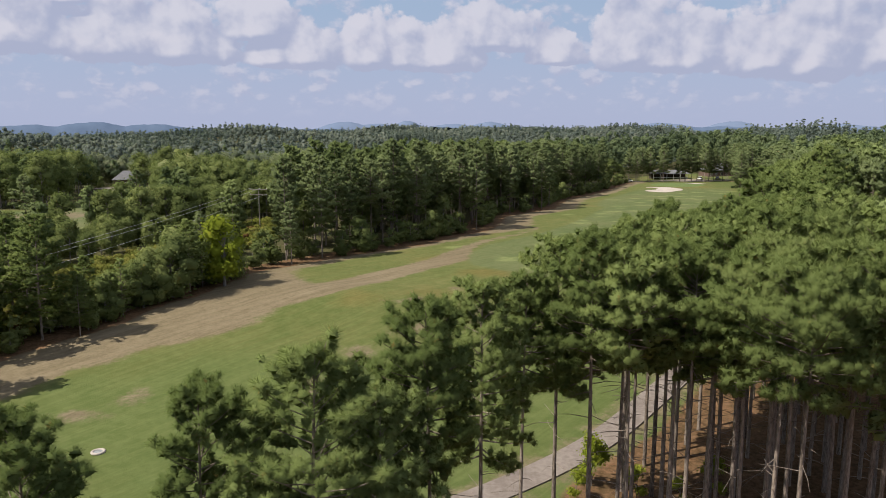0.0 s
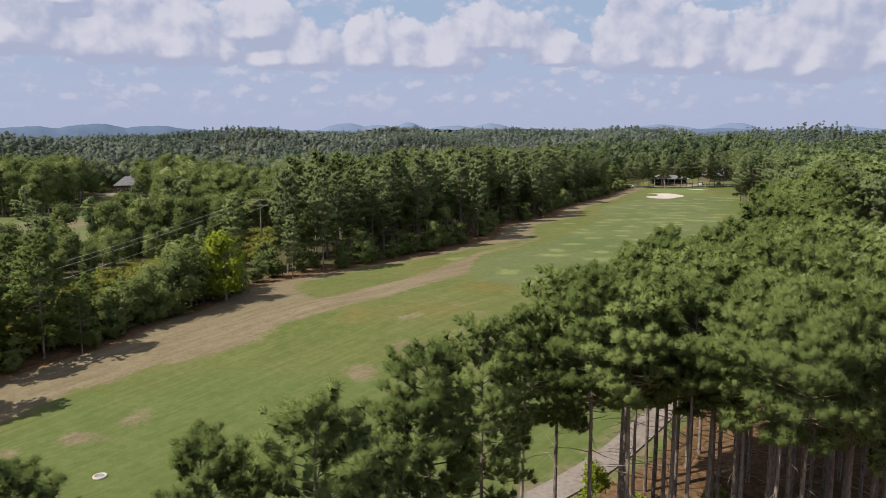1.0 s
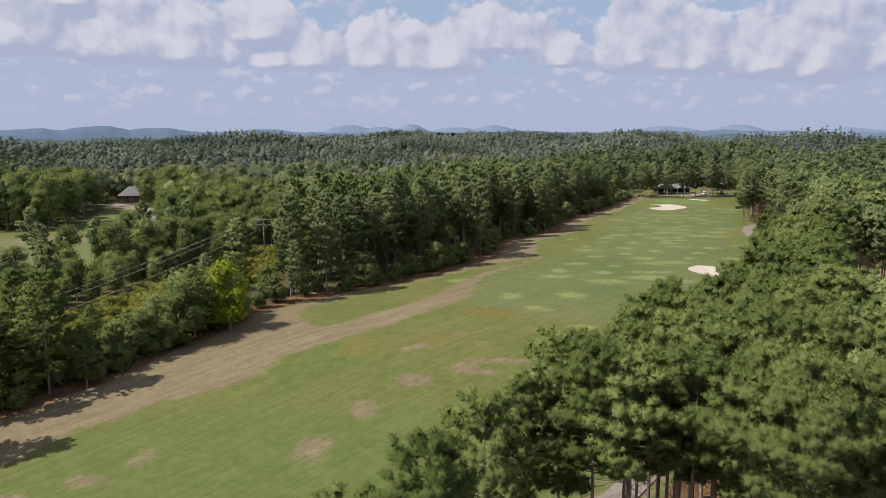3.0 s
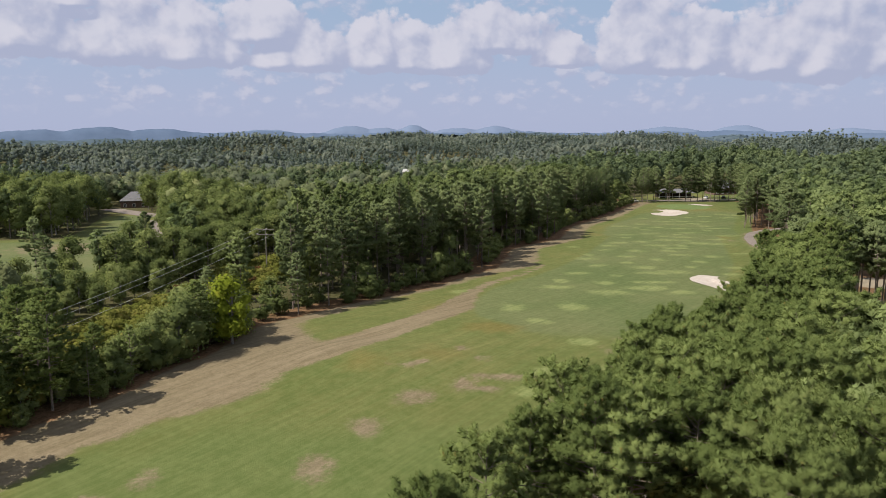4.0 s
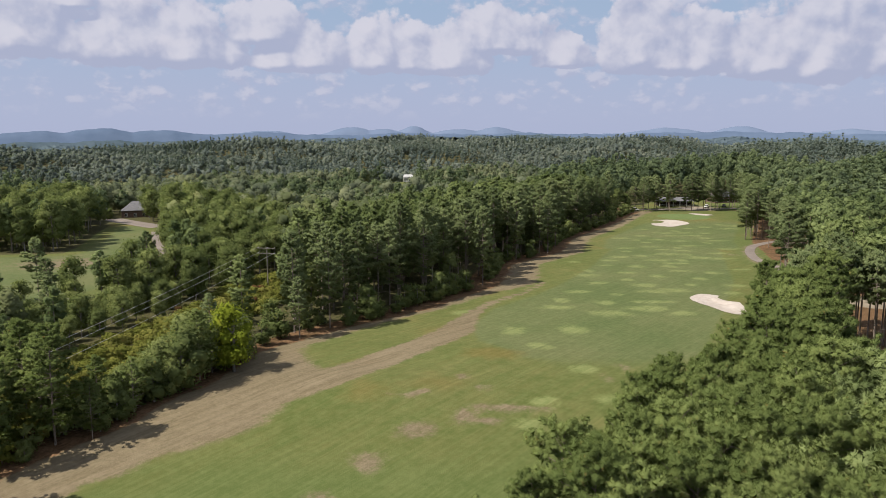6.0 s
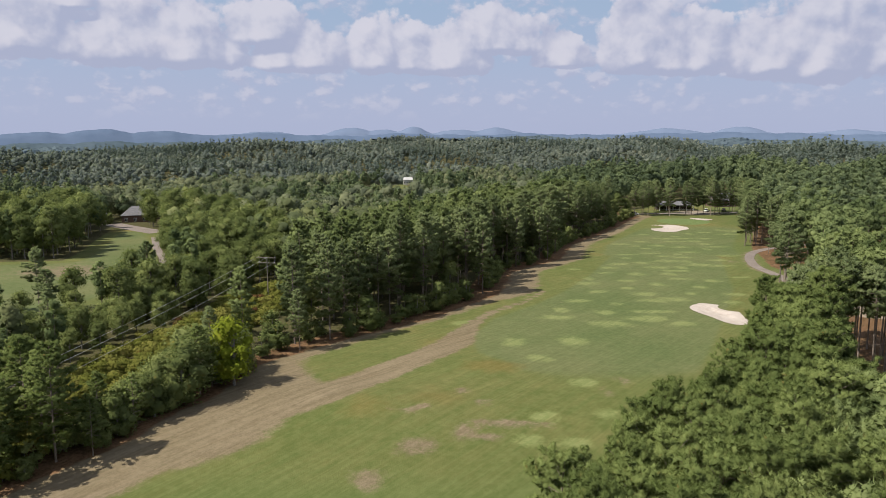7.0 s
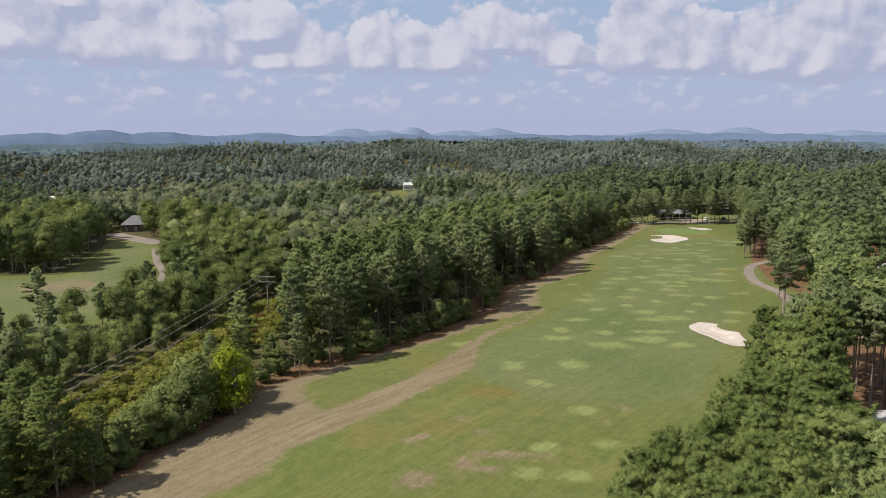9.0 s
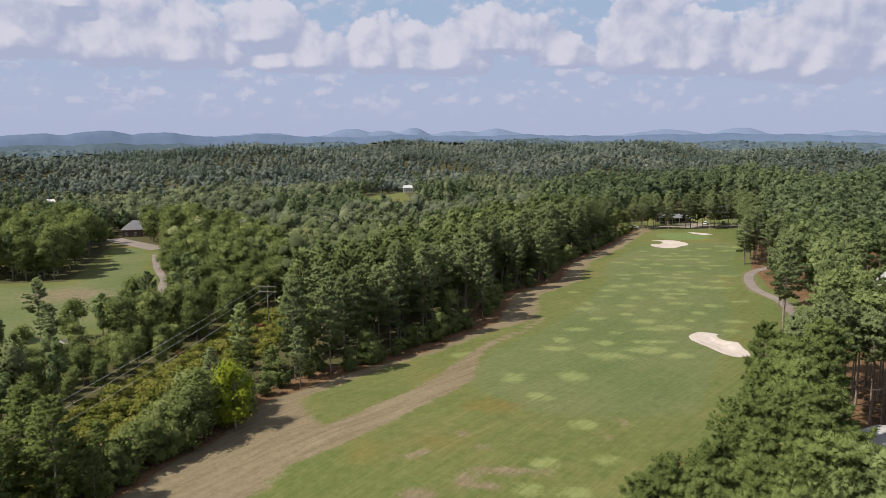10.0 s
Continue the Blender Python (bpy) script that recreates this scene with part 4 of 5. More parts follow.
for y in np.arange(64, 372, 0.8):
    for _ in range(9):
        back = rng.uniform(0, 1) ** 1.1 * (11 if y < 128 else 36)
        x = left_edge(y) - 0.8 - back
        if wire_strip(x, y) < (7.5 if y < 152 else 5.0) or (y < 172 and x < WIRE_A[0] + (y - WIRE_A[1]) * 0.196) or x < -0.66 * y - 10 or one(inside, x, y, SECOND_HOLE) > -3:
            continue
        pick = rng.uniform()
        if y < 121:
            kind, s, gap = (LEAFY[3], rng.uniform(0.72, 1.0) * (1.0 if y < 104 else 1.3), 2.6) if pick < 0.72 else ((SHRUB[2], rng.uniform(0.8, 1.2), 1.6) if pick < 0.88 else (YOUNG, rng.uniform(0.7, 1.0), 2.6))
        elif y < 146:
            kind, s, gap = (MID[3], rng.uniform(0.50, 0.66) if y < 134 else rng.uniform(0.76, 0.96), 3.5) if pick < 0.82 else ((LEAFY[3], rng.uniform(0.5, 0.8), 2.8) if pick < 0.90 else (SHRUB[2], rng.uniform(0.8, 1.3), 2.0))
        elif back < 2.5:
            kind, s, gap = (SHRUB[2], rng.uniform(0.7, 1.3), 2.2) if pick < 0.45 else ((LEAFY[3], rng.uniform(0.55, 0.95), 3.0) if pick < 0.6 else (MID[3], rng.uniform(0.80, 1.0), 3.8))
        else:
            kind, s, gap = (MID[3 if rng.uniform() < 0.75 else 2], rng.uniform(0.86, 1.06), 4.4) if pick < 0.88 else (LEAFY[rng.integers(0, 2)], rng.uniform(0.65, 0.95), 4.4)
        if y < 152 and kind not in SHRUB:
            s *= min(1.0, max(0.42, (float(wire_strip(x, y)) - 4.0) / 10.0))
        conifer = kind in MID or kind in (YOUNG, BUSHY)
        if crowded(x, y, gap) or (conifer and left_pines > 215) or (in_way(x, y) and kind not in SHRUB and kind is not YOUNG):
            continue
        left_pines += conifer
        if conifer and back > 13:
            deep_pines.append((kind.name, lift(x, y, s, rng.uniform(0, 360), rng.uniform(0.95, 1.2))))
            planted.append((x, y))
            continue
        plant(kind, x, y, s, rng.uniform(0, 360), PINE_LABEL if conifer else ("leafy green shrub at the wood's foot" if kind in SHRUB else LEAF_LABEL), "pine tree" if conifer else ("shrub" if kind in SHRUB else "tree"), "trees across the fairway", rng.uniform(0.95, 1.2))

# brush under the power line
brush = 0
for _ in range(1500):
    k = rng.uniform(-0.12, 0.95)
    x = WIRE_A[0] + k * (WIRE_B[0] - WIRE_A[0]) + rng.uniform(-8.0, 8.0)
    y = WIRE_A[1] + k * (WIRE_B[1] - WIRE_A[1])
    if crowded(x, y, 1.35) or y < 78 or brush > 290:
        continue
    kind = RED_SHRUB if rng.uniform() < 0.06 else SHRUB[1]
    brush += 1
    plant(kind, x, y, rng.uniform(0.6, 1.25), rng.uniform(0, 360), "low red-leaved shrub under the wires" if kind is RED_SHRUB else "low yellow-green brush under the wires", "shrub", "brush under the wires")
# trees round the second fairway
for x, y, k, s in [(-88, 140, 2, 0.58), (-97, 150, 2, 0.6), (-91.5, 162.8, 2, 0.56), (-80, 146, 2, 0.5), (-104, 160, 2, 0.62), (-72, 160, 3, 0.45), (-69, 168, 3, 0.6), (-84, 133, 2, 0.55), (-93, 142, 2, 0.58), (-76, 138, 3, 0.42), (-101, 141, 2, 0.6)]:
    plant(MID[k], x, y, s * 1.22, rng.uniform(0, 360), "lone dark pine beside the second fairway", "pine tree", "trees by the second fairway", 1.2)
for _ in range(1300):
    y = rng.uniform(100, 345)
    x = rng.uniform(-0.64 * y - 8, -48)
    h2 = one(inside, x, y, SECOND_HOLE)
    if h2 > -2 or h2 < -40 or wire_strip(x, y) < 8.5 or x > left_edge(y) - 20 or crowded(x, y, 3.7 if x > -128 and y < 205 else 4.6) or one(lambda a, b: dist_to(DRIVE, a, b), x, y) < 9 or math.hypot(x + 152, y - 360) < 13 or in_way(x, y):
        continue
    front = x > -128 and y < 205
    plant((LEAFY[3] if rng.uniform() < 0.4 else LEAFY[1]) if front else LEAFY[rng.integers(0, 3)], x, y, (rng.uniform(0.48, 0.72) if y < 152 else rng.uniform(0.75, 1.05)) if front else rng.uniform(1.0, 1.25) if x < -100 else rng.uniform(0.8, 1.1), rng.uniform(0, 360), "rounded dark broadleaf tree before the second fairway" if front else "full green broadleaf tree beside the second fairway", "tree", "trees by the second fairway")
for x, y, k, s in [(-163, 351, 0, 0.62), (-143, 352, 1, 0.62), (-159, 347, 3, 0.7)]:
    plant(LEAFY[k], x, y, s, rng.uniform(0, 360), "green broadleaf tree before the brick house", "tree", "trees by the second fairway")
plant(RED_TREE, 156, 388, 1.0, 10, "tree with rusty red leaves rising from the pinewood", "tree", "trees by the clubhouse")
# pines before the clubhouse
for x, y in [(96.5, 372), (100, 376), (103.5, 374), (109.5, 371.5), (118, 373), (122, 377), (125, 376), (130, 372), (133, 374.5), (137, 379), (141, 377), (129, 380), (145, 374), (99, 384), (106, 387), (113, 386), (139, 388), (146, 386), (150, 394), (158, 392), (134, 392), (108, 394), (94, 379)]:
    plant(MID[3], x, y, rng.uniform(0.75, 0.95), rng.uniform(0, 360), "tall pine before the clubhouse", "pine tree", "pines by the clubhouse", 1.2)


def join_deep_pines():
    """The pines behind the first rows, past counting: crowns in one mesh, trunks in another."""
    crowns, trunks = [[], [], []], [[], []]
    n, m = 0, 0
    for name, mat4 in deep_pines:
        cv, cf, cn, tv, tf = RAW[name]
        M = np.array(mat4)
        A = M[:3, :3]
        crowns[0].append(cv @ A.T + M[:3, 3])
        crowns[1].append(cf + n)
        crowns[2].append(unit(cn @ np.linalg.inv(A)))
        trunks[0].append(np.asarray(tv) @ A.T + M[:3, 3])
        trunks[1].append(np.asarray(tf) + m)
        n, m = n + len(cv), m + len(tv)
    a = new("pinewood_crowns", mesh_of("pinewood_crowns", np.concatenate(crowns[0]), np.concatenate(crowns[1]), PINE_WOOD_HAZE, True, np.concatenate(crowns[2])))
    tagged(a, "close-set green pine crowns behind the first rows", "pinewood", kind="stuff")
    b = new("pinewood_trunks", mesh_of("pinewood_trunks", np.concatenate(trunks[0]), np.concatenate(trunks[1]), BARK, True))
    tagged(b, "straight brown pine trunks behind the first rows", "pinewood", kind="stuff")


join_deep_pines()
for ob in ALL_KINDS:
    if ob.name not in first_used:
        for o in list(ob.children):
            bpy.data.objects.remove(o)
        bpy.data.objects.remove(ob)


# ---- the far woods: everything beyond the counted trees ----
def wooded(x, y):
    ok = (open_main(x, y) < -1.5) & (inside(x, y, SECOND_HOLE) < -2.5) & (inside(x, y, CLUB_YARD) < -1) & (inside(x, y, FAR_FIELD) < -4) & (wire_strip(x, y) > 9) & ~((y < 152) & (x > WIRE_A[0] + (y - WIRE_A[1]) * 0.196) & (x < left_edge(y)))
    for hx, hy, r in HOUSES_AT:
        ok &= np.hypot(x - hx, y - hy) > r
    for path, clear in ((CART_PATH, 4), (SIDE_PATH, 4), (DRIVE, 9)):
        ok &= dist_to(path, x, y) > clear
    return ok


HOUSES_AT = [(-152, 360, 11), (-263, 484, 13), (-234, 496, 11), (60.5, 101.5, 8), (127, 205, 13), (-300, 560, 10), (-20, 470, 7), (-95, 300, 6), (150, 420, 16), (-36, 652, 9), (113, 800, 10)]


def scatter(rng, r0, r1, gap, half=40.0):
    """Points of a jittered grid between two distances, within the view's wedge."""
    g = np.arange(-r1, r1, gap)
    X, Y = np.meshgrid(g, np.arange(0, r1, gap))
    x, y = (X + rng.uniform(-0.42, 0.42, X.shape) * gap).ravel(), (Y + rng.uniform(-0.42, 0.42, X.shape) * gap).ravel()
    r, a = np.hypot(x, y), np.degrees(np.arctan2(np.abs(x), y))
    keep = (r >= r0) & (r < r1) & (a < half)
    x, y = x[keep], y[keep]
    keep = wooded(x, y)
    x, y = x[keep], y[keep]
    free = np.array([not in_way(a, b) for a, b in zip(x, y)])
    x, y = x[free], y[free]
    if r0 < 420:
        P = np.array(planted)
        near = np.array([((P[:, 0] - a) ** 2 + (P[:, 1] - b) ** 2).min() > 15 for a, b in zip(x, y)])
        x, y = x[near], y[near]
    return x, y


def flakes(rng, centre, out, size):
    """One small three-cornered spray of leaves at each centre, facing roughly outwards."""
    n = len(centre)
    nor = unit(out + rng.normal(0, 0.42, (n, 3)))
    a = unit(np.cross(nor, rng.normal(0, 1, (n, 3))))
    b = np.cross(nor, a)
    s = rng.uniform(0.6, 1.35, (n, 1)) * size
    v = np.stack([centre + a * s, centre - a * s * 0.6 + b * s * 0.8, centre - a * s * 0.6 - b * s * 0.8], 1).reshape(-1, 3)
    return v, np.arange(len(v)).reshape(-1, 3), np.repeat(unit(out + nor * 0.12), 3, 0)


def far_woods(name, seed, r0, r1, gap, lobes, tufts, size, share_pine, label, mats):
    """Uncounted trees, each a heap of lobes covered with sprays."""
    rng = np.random.default_rng(seed)
    x, y = scatter(rng, r0, r1, gap)
    z = land(x, y)
    mixed = np.sin(x / 61.0 + 2) * np.cos(y / 83.0) + 0.5 * np.sin(x / 23.0 + y / 37.0) + rng.normal(0, 0.28, len(x))
    right = x > 0.12 * y
    pine = mixed + np.where(right & (y < 900), 2.2, np.where((x > -75) & (y < 330), 0.7, 0.0)) > 1.2 - 2.2 * share_pine
    low = (x < -50) & (np.hypot(x, y) < 235)
    H = np.where(pine, rng.uniform(12, 19, len(x)), rng.uniform(7, 17, len(x))) * np.where(right & (y < 800), 1.18, 1.0) * np.where(low, 0.82, 1.0)
    H = H * (1 + 0.20 * np.sin(x / 37.0 + 1) * np.cos(y / 53.0) + 0.16 * np.sin(x / 17.0 - y / 23.0))
    R = np.where(pine, rng.uniform(2.8, 4.4, len(x)), rng.uniform(3.6, 7.6, len(x))) * np.where(low, 0.75, 1.0) * (0.95 if r0 > 600 else 1.08 if r0 > 200 else 0.9)
    for which, mat, nm in ((pine, mats[0], name + "_pines"), (~pine, mats[1], name + "_broadleaf_trees")):
        conifer = nm.endswith("_pines")
        n, h, r = int(which.sum()), H[which][:, None], R[which][:, None]
        f = (np.arange(lobes)[None] + rng.uniform(0, 1, (n, lobes))) / lobes
        a = rng.uniform(0, 2 * np.pi, (n, lobes))
        prof = np.sqrt(np.clip(1 - f ** 2.4, 0.03, 1)) * np.minimum(1, 0.6 + f)
        lowest = 0.42 if conifer else 0.30
        out = r * prof * (rng.uniform(0.35, 0.85, (n, lobes)) if r0 < 600 else rng.uniform(0.15, 0.62, (n, lobes)))
        c = np.stack([x[which][:, None] + out * np.cos(a), y[which][:, None] + out * np.sin(a), z[which][:, None] + h * (lowest + (0.93 - lowest) * f)], -1)
        w = unit(rng.normal(0, 1, (n, lobes, tufts, 3)) + [0, 0, 0.45])
        size_l = (r * rng.uniform(0.30, 0.50, (n, lobes)) * (1 - 0.3 * f * conifer))[..., None, None]
        C = (c[:, :, None] + w * size_l * [1, 1, 0.8]).reshape(-1, 3)
        heart = np.stack([x[which], y[which], z[which] + H[which] * 0.55], -1)[:, None, None]
        whole = unit((C.reshape(n, lobes, tufts, 3) - heart) / np.stack([r, r, h * 0.42], -1)[:, :, None])
        O = unit(w * 0.55 + whole * 0.80 + [0, 0, 0.06]).reshape(-1, 3)
        fv, ff, fn = flakes(rng, C, O, size)
        cc = c.reshape(-1, 3)
        lr = size_l.reshape(-1, 1) * [0.68, 0.68, 0.60]
        lv, lf, ln = lumps(rng, cc, lr, unit(cc - np.repeat(heart.reshape(-1, 3), lobes, 0)), 0.38)
        v, fc, nn = np.concatenate([lv, fv]), np.concatenate([lf, ff + len(lv)]), np.concatenate([ln, fn])
        ob = new(nm, mesh_of(nm, v, fc, mat, True, nn))
        tagged(ob, label + (", pines" if conifer else ", broadleaf"), "woods", kind="stuff")
    return x, y, z, H


# each band's materials carry more painted haze than the one before
bands = [far_woods("woods", 1, 60, 300, 5.6, 20, 30, 0.30, 0.5, "green woods behind the first trees", (PINE_FAR_HAZE, LEAF_FAR_HAZE)),
         far_woods("middle_woods", 2, 300, 640, 8.0, 11, 30, 0.52, 0.42, "green woods on rolling ground", (PINE_MIDDLE_HAZE, LEAF_MIDDLE_HAZE)),
         far_woods("distant_woods", 3, 640, 1500, 9.6, 5, 15, 0.80, 0.40, "distant woods on rolling ground", (PINE_DISTANT_HAZE, LEAF_DISTANT_HAZE))]


def far_trunks():
    """Trunks of the uncounted trees in the nearer woods."""
    V, Fq, at = [], [], 0
    for x, y, z, H in bands[:1]:
        for i in range(len(x)):
            r = 0.16
            q = [(x[i] + r * math.cos(a), y[i] + r * math.sin(a)) for a in (0, 2.1, 4.2)]
            V += [(a, b, z[i] - 0.2) for a, b in q] + [(x[i] + (a - x[i]) * 0.4, y[i] + (b - y[i]) * 0.4, z[i] + H[i] * 0.75) for a, b in q]
            Fq += [(at, at + 1, at + 4, at + 3), (at + 1, at + 2, at + 5, at + 4), (at + 2, at, at + 3, at + 5)]
            at += 6
    tagged(new("woods_trunks", mesh_of("woods_trunks", V, Fq, BARK)), "brown trunks of the woods behind the first trees", "woods", kind="stuff")


far_trunks()


def undergrowth():
    """Low bushes on the floor of the broadleaf woods."""
    rng = np.random.default_rng(12)
    x, y = scatter(rng, 60, 330, 2.9)
    keep = x < left_edge(y) - 1.5
    x, y = x[keep], y[keep]
    n, m = len(x), 26
    w = unit(rng.normal(0, 1, (n, m, 3)) + [0, 0, 0.7])
    r = rng.uniform(0.7, 1.7, (n, 1, 1))
    C = np.stack([x, y, land(x, y) + 0.4], -1)[:, None] + w * r * rng.uniform(0.7, 1.1, (n, m, 1))
    v, f, nn = flakes(rng, C.reshape(-1, 3), w.reshape(-1, 3), 0.36)
    tagged(new("undergrowth", mesh_of("undergrowth", v, f, LEAF_FAR_HAZE, True, nn)), "low green bushes under the broadleaf trees", "undergrowth", kind="stuff")


undergrowth()


def canopy():
    """The farthest woods: one uneven sheet of crowns."""
    rs = 1480 * (3400 / 1480) ** np.linspace(0, 1, 120)
    az = np.radians(np.linspace(-39, 39, 360))
    Rr, A = np.meshgrid(rs, az, indexing="ij")
    rng = np.random.default_rng(9)
    X, Y = Rr * np.sin(A), Rr * np.cos(A)
    Z = land(X, Y) + 11 + rng.uniform(0, 7, X.shape) + 3 * np.sin(X / 31.0) * np.cos(Y / 47.0)
    X, Y = X + rng.uniform(-2.5, 2.5, X.shape), Y + rng.uniform(-4, 4, X.shape)
    m = X.shape[1]
    i = (np.arange(X.shape[0] - 1)[:, None] * m + np.arange(m - 1)[None]).ravel()
    ob = new("farthest_woods", mesh_of("farthest_woods", np.stack([X, Y, Z], -1).reshape(-1, 3), np.stack([i, i + 1, i + m + 1, i + m], 1), FARTHEST_HAZE))
    tagged(ob, "unbroken woods reaching to the hills", "woods", kind="stuff")


canopy()


def hills(name, dist, base, peaks, mat, label, seed):
    """A long range of hills: azimuth in degrees, height and spread of each summit."""
    az = np.linspace(-42, 42, 420)
    h = np.full(az.shape, base, float)
    for a, top, w in peaks:
        h = np.maximum(h, base + top * np.exp(-((az - a) / w) ** 2))
    rng = np.random.default_rng(seed)
    for f, k in ((1.3, 2.2), (3.1, 1.2), (7.7, 0.7), (17.0, 0.4)):
        h += k * np.sin(az * f + rng.uniform(0, 6)) * 1.3
    rows = []
    for back, s in ((0, 0.0), (60, 0.35), (120, 0.7), (180, 1.0), (260, 0.8)):
        d = dist + back
        rows.append(np.stack([d * np.sin(np.radians(az)), d * np.cos(np.radians(az)), -40 + (h + 40) * s], -1))
    V = np.stack(rows)
    m = V.shape[1]
    i = (np.arange(len(rows) - 1)[:, None] * m + np.arange(m - 1)[None]).ravel()
    ob = new(name, mesh_of(name, V.reshape(-1, 3), np.stack([i, i + 1, i + m + 1, i + m], 1), mat, True))
    tagged(ob, label, "hills", kind="structure")


hills("backdrop_hills_low", 3150, 6, [(-24, 8, 5), (-10, 6, 5), (8, 10, 5), (22, 8, 6)], HILL_LOW_HAZE, "low dark wooded ridge tinted with haze before the hills", 8)
hills("backdrop_hills_near", 4250, 30, [(-25.0, 44, 2.4), (-21.0, 36, 2.2), (-29, 26, 3), (-14, 20, 4), (-3, 16, 4), (6, 14, 5), (20, 18, 8)], HILL_NEAR_HAZE, "wooded hills on the horizon, painted blue with haze", 3)
hills("backdrop_hills_far", 4560, 32, [(-7.3, 50, 1.9), (-5.2, 42, 1.8), (-2.7, 54, 1.3), (0.5, 38, 2), (3.6, 52, 1.8), (-14, 28, 2.5), (21, 48, 2.0), (16, 40, 3), (28, 34, 2)], HILL_FAR_HAZE, "hills far away on the horizon, painted pale blue with haze", 4)


# ---- houses ----
def gable_or_hip(w, d, eave, rise, over, hip):
    """A roof with thickness: hip = how far the ridge ends lie in from the ends."""
    a, b = w / 2 + over, d / 2 + over
    r = max(0.2, a - hip)
    V = [(-a, -b, eave), (a, -b, eave), (a, b, eave), (-a, b, eave), (-r, 0, eave + rise), (r, 0, eave + rise)]
    V += [(x, y, z - 0.22) for x, y, z in V[:4]]
    bm = bmesh.new()
    vs = [bm.verts.new(v) for v in V]
    for f in ((0, 1, 5, 4), (2, 3, 4, 5), (1, 2, 5), (3, 0, 4), (1, 0, 6, 7), (2, 1, 7, 8), (3, 2, 8, 9), (0, 3, 9, 6), (6, 9, 8, 7)):
        bm.faces.new([vs[i] for i in f])
    return bm


def house(name, x, y, turn, w, d, eave, rise, hip, wall_mat, roof_mat, label, windows=(4, 1), chimney=False, porch=False):
    ob = new(name)
    ob.matrix_basis = pose(x, y, float(land(x, y)) - 0.3, 0, 0, turn)
    part("wall", box(bmesh.new(), -w / 2, w / 2, -d / 2, d / 2, -1, eave), wall_mat, ob)
    roof = part("roof", gable_or_hip(w, d, eave + 0.22, rise, 0.5, hip), roof_mat, ob)
    if chimney:
        part("chimney", box(bmesh.new(), w * 0.2, w * 0.2 + 0.9, -0.4, 0.5, eave + rise * 0.4, eave + rise + 1.1), wall_mat, roof)
    n, floors = windows
    for fl in range(floors):
        for i in range(n):
            cx, cz = -w / 2 + (i + 0.5) * w / n, 0.9 + fl * 2.9
            win = part("window", box(bmesh.new(), cx - 0.62, cx + 0.62, -d / 2 - 0.06, -d / 2 - 0.003, cz, cz + 1.6), WHITE, ob)
            for sx in (-1, 1):
                part("pane", box(bmesh.new(), cx + sx * 0.28 - 0.24, cx + sx * 0.28 + 0.24, -d / 2 - 0.075, -d / 2 - 0.062, cz + 0.1, cz + 1.5), GLASS, win)
    if porch:
        for i in range(4):
            px = w * 0.12 + i * w * 0.11
            part("porch_post", box(bmesh.new(), px - 0.13, px + 0.13, -d / 2 - 2.2, -d / 2 - 1.94, -1, eave), WHITE, ob)
        part("porch_roof", box(bmesh.new(), w * 0.08, w * 0.5, -d / 2 - 2.5, -d / 2 - 0.003, eave - 0.3, eave + 0.05), WHITE, ob)
    return tagged(ob, label, "house")


house("house", -152, 360, 18, 12, 11, 3.6, 4.0, 5.0, BRICK, SHINGLE, "brick house with a grey hip roof among trees", (3, 1))
house("house", -263, 484, 10, 19, 11, 6.2, 4.0, 5.0, SIDING, SHINGLE, "two-storey white house with a grey roof and porch", (5, 2), False, True)
house("house", -234, 496, 25, 13, 9, 5.8, 3.4, 1.0, SIDING, SHINGLE, "pale house with chimneys behind trees", (4, 2), True)
house("house", -300, 560, 10, 14, 10, 6.0, 3.6, 4.0, SIDING, METAL_ROOF, "pale two-storey house half hidden by woods", (4, 2))
house("house", 127, 205, 24, 22, 12, 4.5, 4.6, 1.0, TIMBER, METAL_ROOF, "house with a grey roof behind the pines", (4, 1))
house("shed", 60.5, 101.5, 28, 12.0, 8.0, 3.2, 1.3, 0.5, SIDING, METAL_ROOF, "low building with a pale grey roof in the pinewood", (3, 1))
house("house", -20, 470, -8, 10, 8, 3.6, 2.6, 2.0, SIDING, METAL_ROOF, "small pale house among the woods", (3, 1))
house("house", -95, 300, 10, 9, 7, 3.4, 2.6, 1.0, SIDING, METAL_ROOF, "small house with a pale roof among the woods", (2, 1))

house("house", -36, 652, 6, 8, 6, 4.0, 2.2, 1.0, SIDING, METAL_ROOF, "white house at the far end of a clearing", (4, 1))
house("house", 113, 800, -5, 16, 10, 5.6, 3.2, 2.0, SIDING, METAL_ROOF, "pale house in a gap of the distant woods", (4, 2))


def clubhouse():
    ob = new("clubhouse")
    ob.matrix_basis = pose(121, 402, float(land(121, 402)), 0, 0, -4)
    part("back_wall", box(bmesh.new(), -9, 9, 1, 6, -0.5, 2.9), TIMBER, ob, "dark timber wall")
    part("roof", gable_or_hip(19, 11, 3.1, 1.6, 0.7, 4), SHINGLE, ob)
    for i in range(6):
        px = -8.8 + i * 3.5
        part("post", box(bmesh.new(), px - 0.14, px + 0.14, -5.0, -4.7, -0.5, 2.9), WHITE, ob)
    part("railing", box(bmesh.new(), -8.8, 8.8, -4.92, -4.80, 0.75, 0.95), WHITE, ob)
    tagged(ob, "long low clubhouse with a dark open porch and grey roof", "clubhouse")


clubhouse()
house("pavilion", 154, 418, 8, 18, 12, 3.4, 3.6, 5, BRICK, SHINGLE, "large building with a stepped grey roof behind the green", (6, 1))


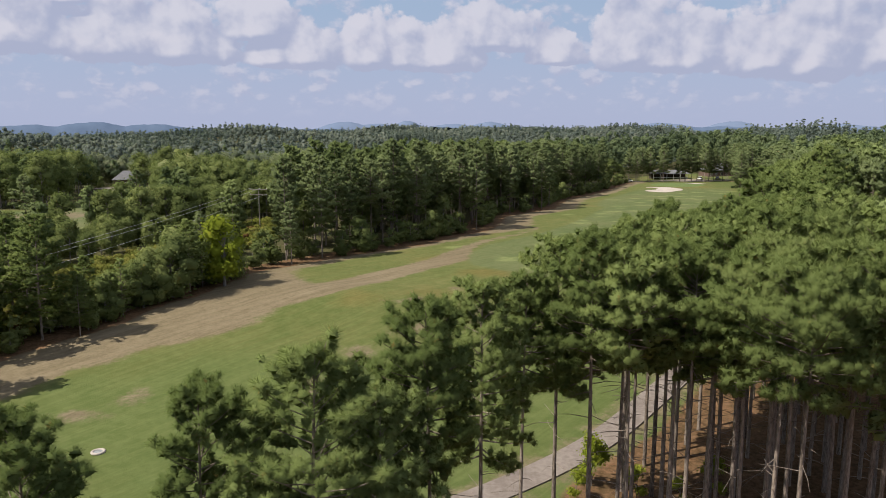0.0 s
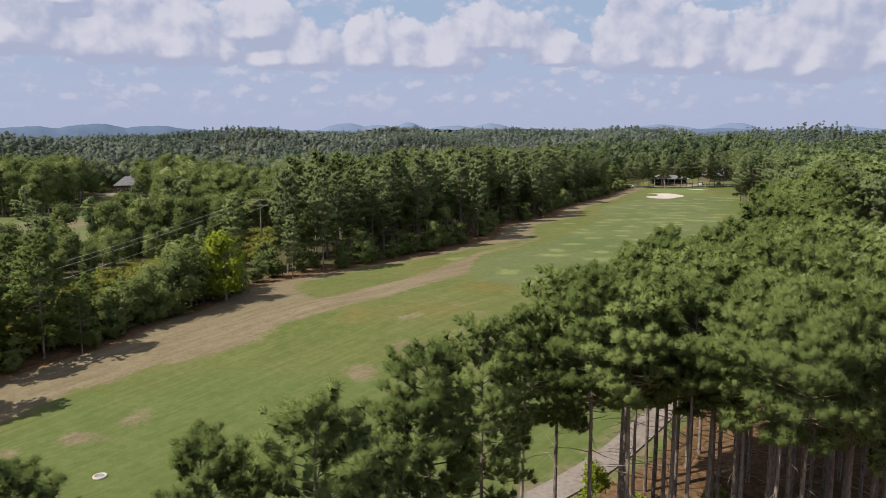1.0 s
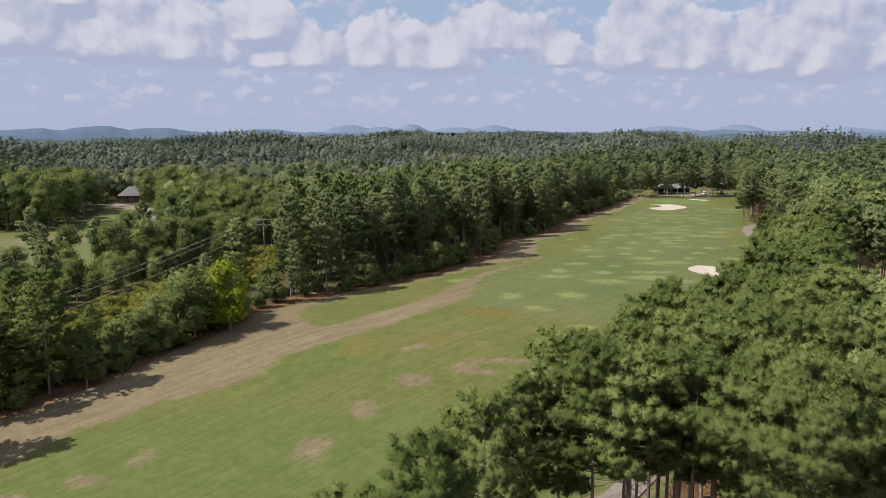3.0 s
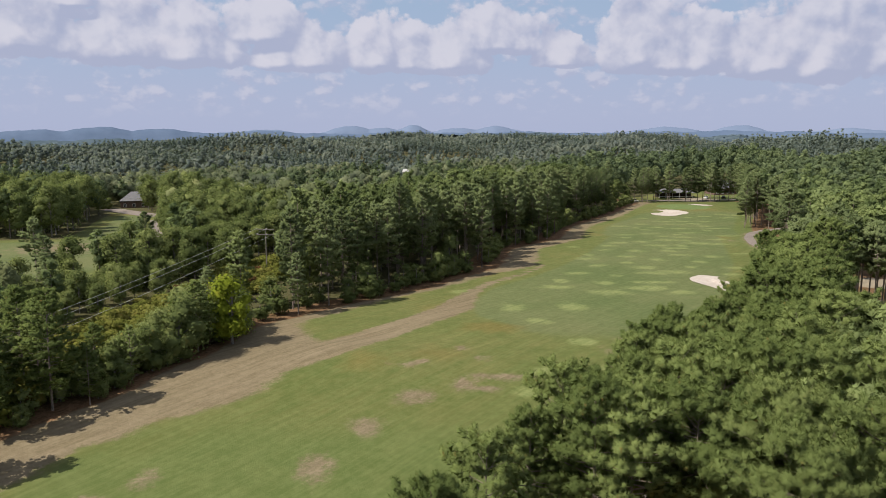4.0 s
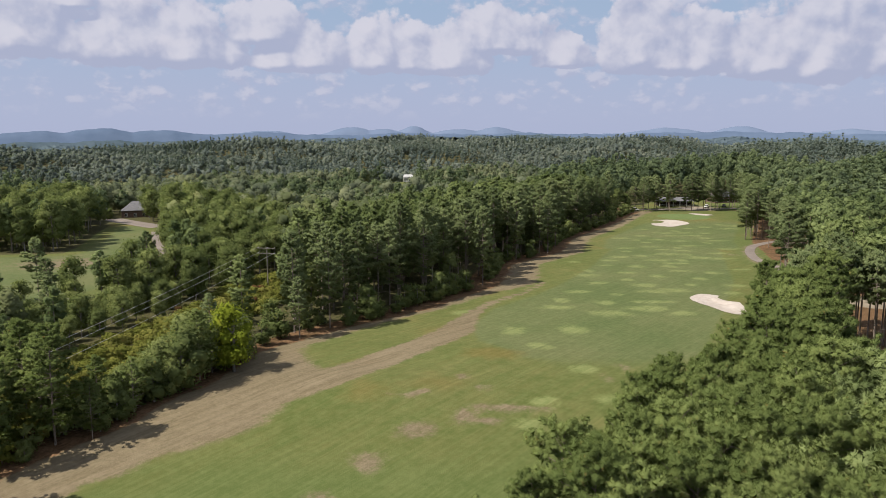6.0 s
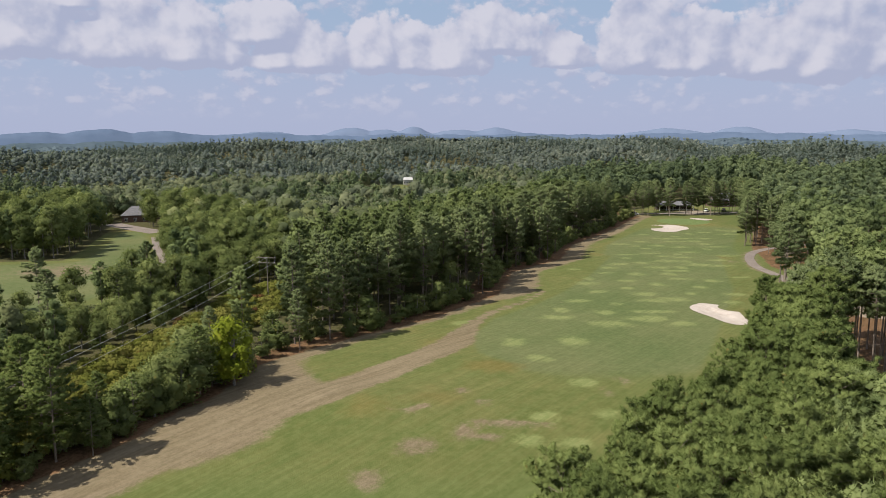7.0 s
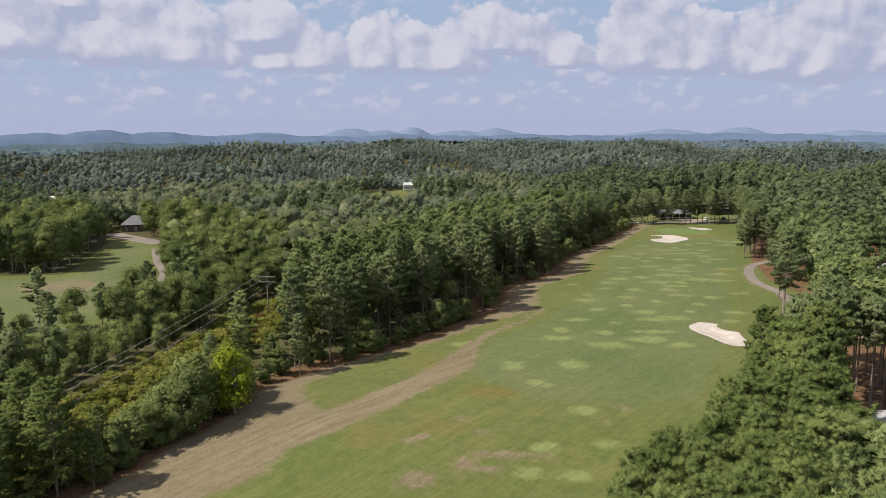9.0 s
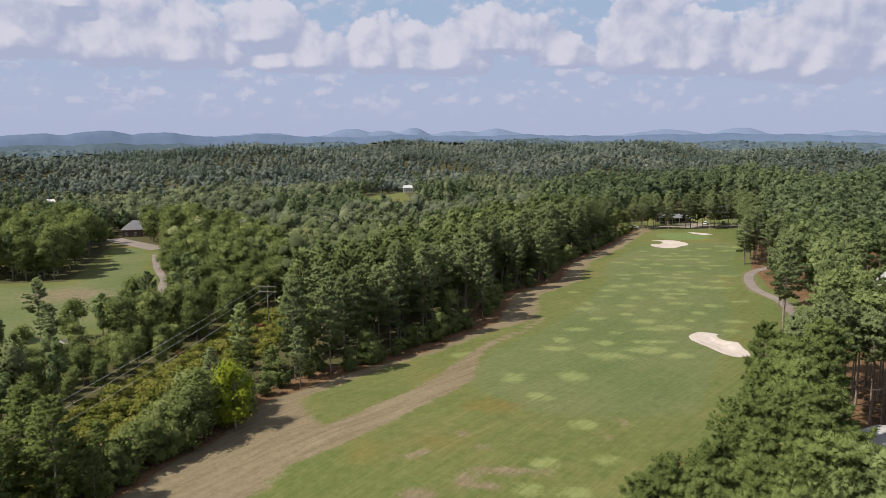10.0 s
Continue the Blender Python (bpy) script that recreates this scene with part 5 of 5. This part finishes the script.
# ---- power line ----
def power_pole(x, y, high, turn, label):
    ob = new("power_pole")
    ob.matrix_basis = pose(x, y, float(land(x, y)), 0, 0, turn)
    v, f, _ = tubes([[(np.array([0, 0, h]), 0.15 - 0.004 * h) for h in np.linspace(-0.6, high, 5)]], 8)
    part("pole", mesh_of("pole", v, f, POLE_WOOD, True), None, ob)
    for h in (high - 0.25, high - 1.5):
        arm = part("crossarm", box(bmesh.new(), -2.2, 2.2, -0.22, -0.11, h, h + 0.14), POLE_WOOD, ob)
        for sx in (-2.0, 0.4, 2.0):
            v, f, _ = tubes([[(np.array([sx, -0.165, h + 0.13]), 0.05), (np.array([sx, -0.165, h + 0.33]), 0.035)]], 6)
            part("insulator", mesh_of("insulator", v, f, WHITE), None, arm)
    return tagged(ob, label, "power pole", "power poles")


TURN_LINE = math.degrees(math.atan2(WIRE_B[1] - WIRE_A[1], WIRE_B[0] - WIRE_A[0])) + 90
power_pole(*WIRE_A, 10.6, TURN_LINE, "grey wooden power pole with two crossarms in the clearing")
power_pole(*WIRE_B, 10.6, TURN_LINE, "grey wooden power pole at the end of the clearing")
for sx, drop in ((-2.0, 0.0), (0.4, 0.0), (2.0, 1.25)):
    c, s = math.cos(radians(TURN_LINE)), math.sin(radians(TURN_LINE))
    za, zb = float(land(*WIRE_A)) + 10.65, float(land(*WIRE_B)) + 10.65
    pts = []
    for k in np.linspace(0, 1, 25):
        pts.append((np.array([WIRE_A[0] + k * (WIRE_B[0] - WIRE_A[0]) + c * sx, WIRE_A[1] + k * (WIRE_B[1] - WIRE_A[1]) + s * sx, za + k * (zb - za) - drop - 5.0 * k * (1 - k)]), 0.024))
    v, f, _ = tubes([pts], 5)
    tagged(new("power_cable", mesh_of("power_cable", v, f, WIRE, True)), "grey overhead wire strung between the poles", "cable", "overhead wires")


# ---- drain in the near turf ----
def drain_cover(x, y):
    ob = new("drain_cover")
    ob.matrix_basis = pose(x, y, float(land(x, y)) + 0.02)
    v, f, n = tubes([[(np.array([0.52 * math.cos(a), 0.52 * math.sin(a), 0.0]), 0.13) for a in np.linspace(0, 2 * math.pi, 25)]], 8)
    part("rim", mesh_of("drain_rim", v, f, SAND, True), None, ob, "pale concrete rim")
    for k in range(-3, 4):
        half = math.sqrt(0.46 ** 2 - (k * 0.12) ** 2)
        part("grate_bar", box(bmesh.new(), -half, half, k * 0.12 - 0.025, k * 0.12 + 0.025, -0.02, 0.05), WIRE, ob)
    tagged(ob, "round drain with a pale concrete rim in the turf", "drain")


drain_cover(-30.9, 63.2)


# ---- cars by the clubhouse ----
def parked_car(x, y, turn, paint, label):
    ob = new("car")
    ob.matrix_basis = pose(x, y, float(land(x, y)) + 0.05, 0, 0, turn)
    bm = box(bmesh.new(), -2.2, 2.2, -0.88, 0.88, 0.32, 0.92)
    bmesh.ops.bevel(bm, geom=list(bm.edges), offset=0.14, segments=2, affect="EDGES")
    part("body", bm, paint, ob)
    bm = box(bmesh.new(), -1.2, 1.3, -0.76, 0.76, 0.90, 1.48)
    for v in bm.verts:
        if v.co.z > 1.2:
            v.co.x *= 0.72
            v.co.y *= 0.86
    part("cabin", bm, GLASS, ob, "dark glazed cabin")
    part("roof", box(bmesh.new(), -0.80, 0.88, -0.62, 0.62, 1.482, 1.53), paint, ob)
    for sx in (-1.35, 1.35):
        for sy in (-0.84, 0.84):
            bm = bmesh.new()
            bmesh.ops.create_cone(bm, cap_ends=True, segments=14, radius1=0.33, radius2=0.33, depth=0.22, matrix=pose(sx, sy, 0.33, 90, 0, 0))
            part("wheel", bm, TYRE, ob)
    tagged(ob, label, "car", "parked cars")


TYRE = plain("tyre_rubber", (0.02, 0.02, 0.02), (0.04, 0.04, 0.04), 6.0)
parked_car(93.5, 377.5, 12, WHITE, "white car parked beside the pines")
parked_car(134, 390, 60, WHITE, "white car parked before the clubhouse")
parked_car(143.5, 391, 75, ASPHALT, "dark grey car parked before the clubhouse")
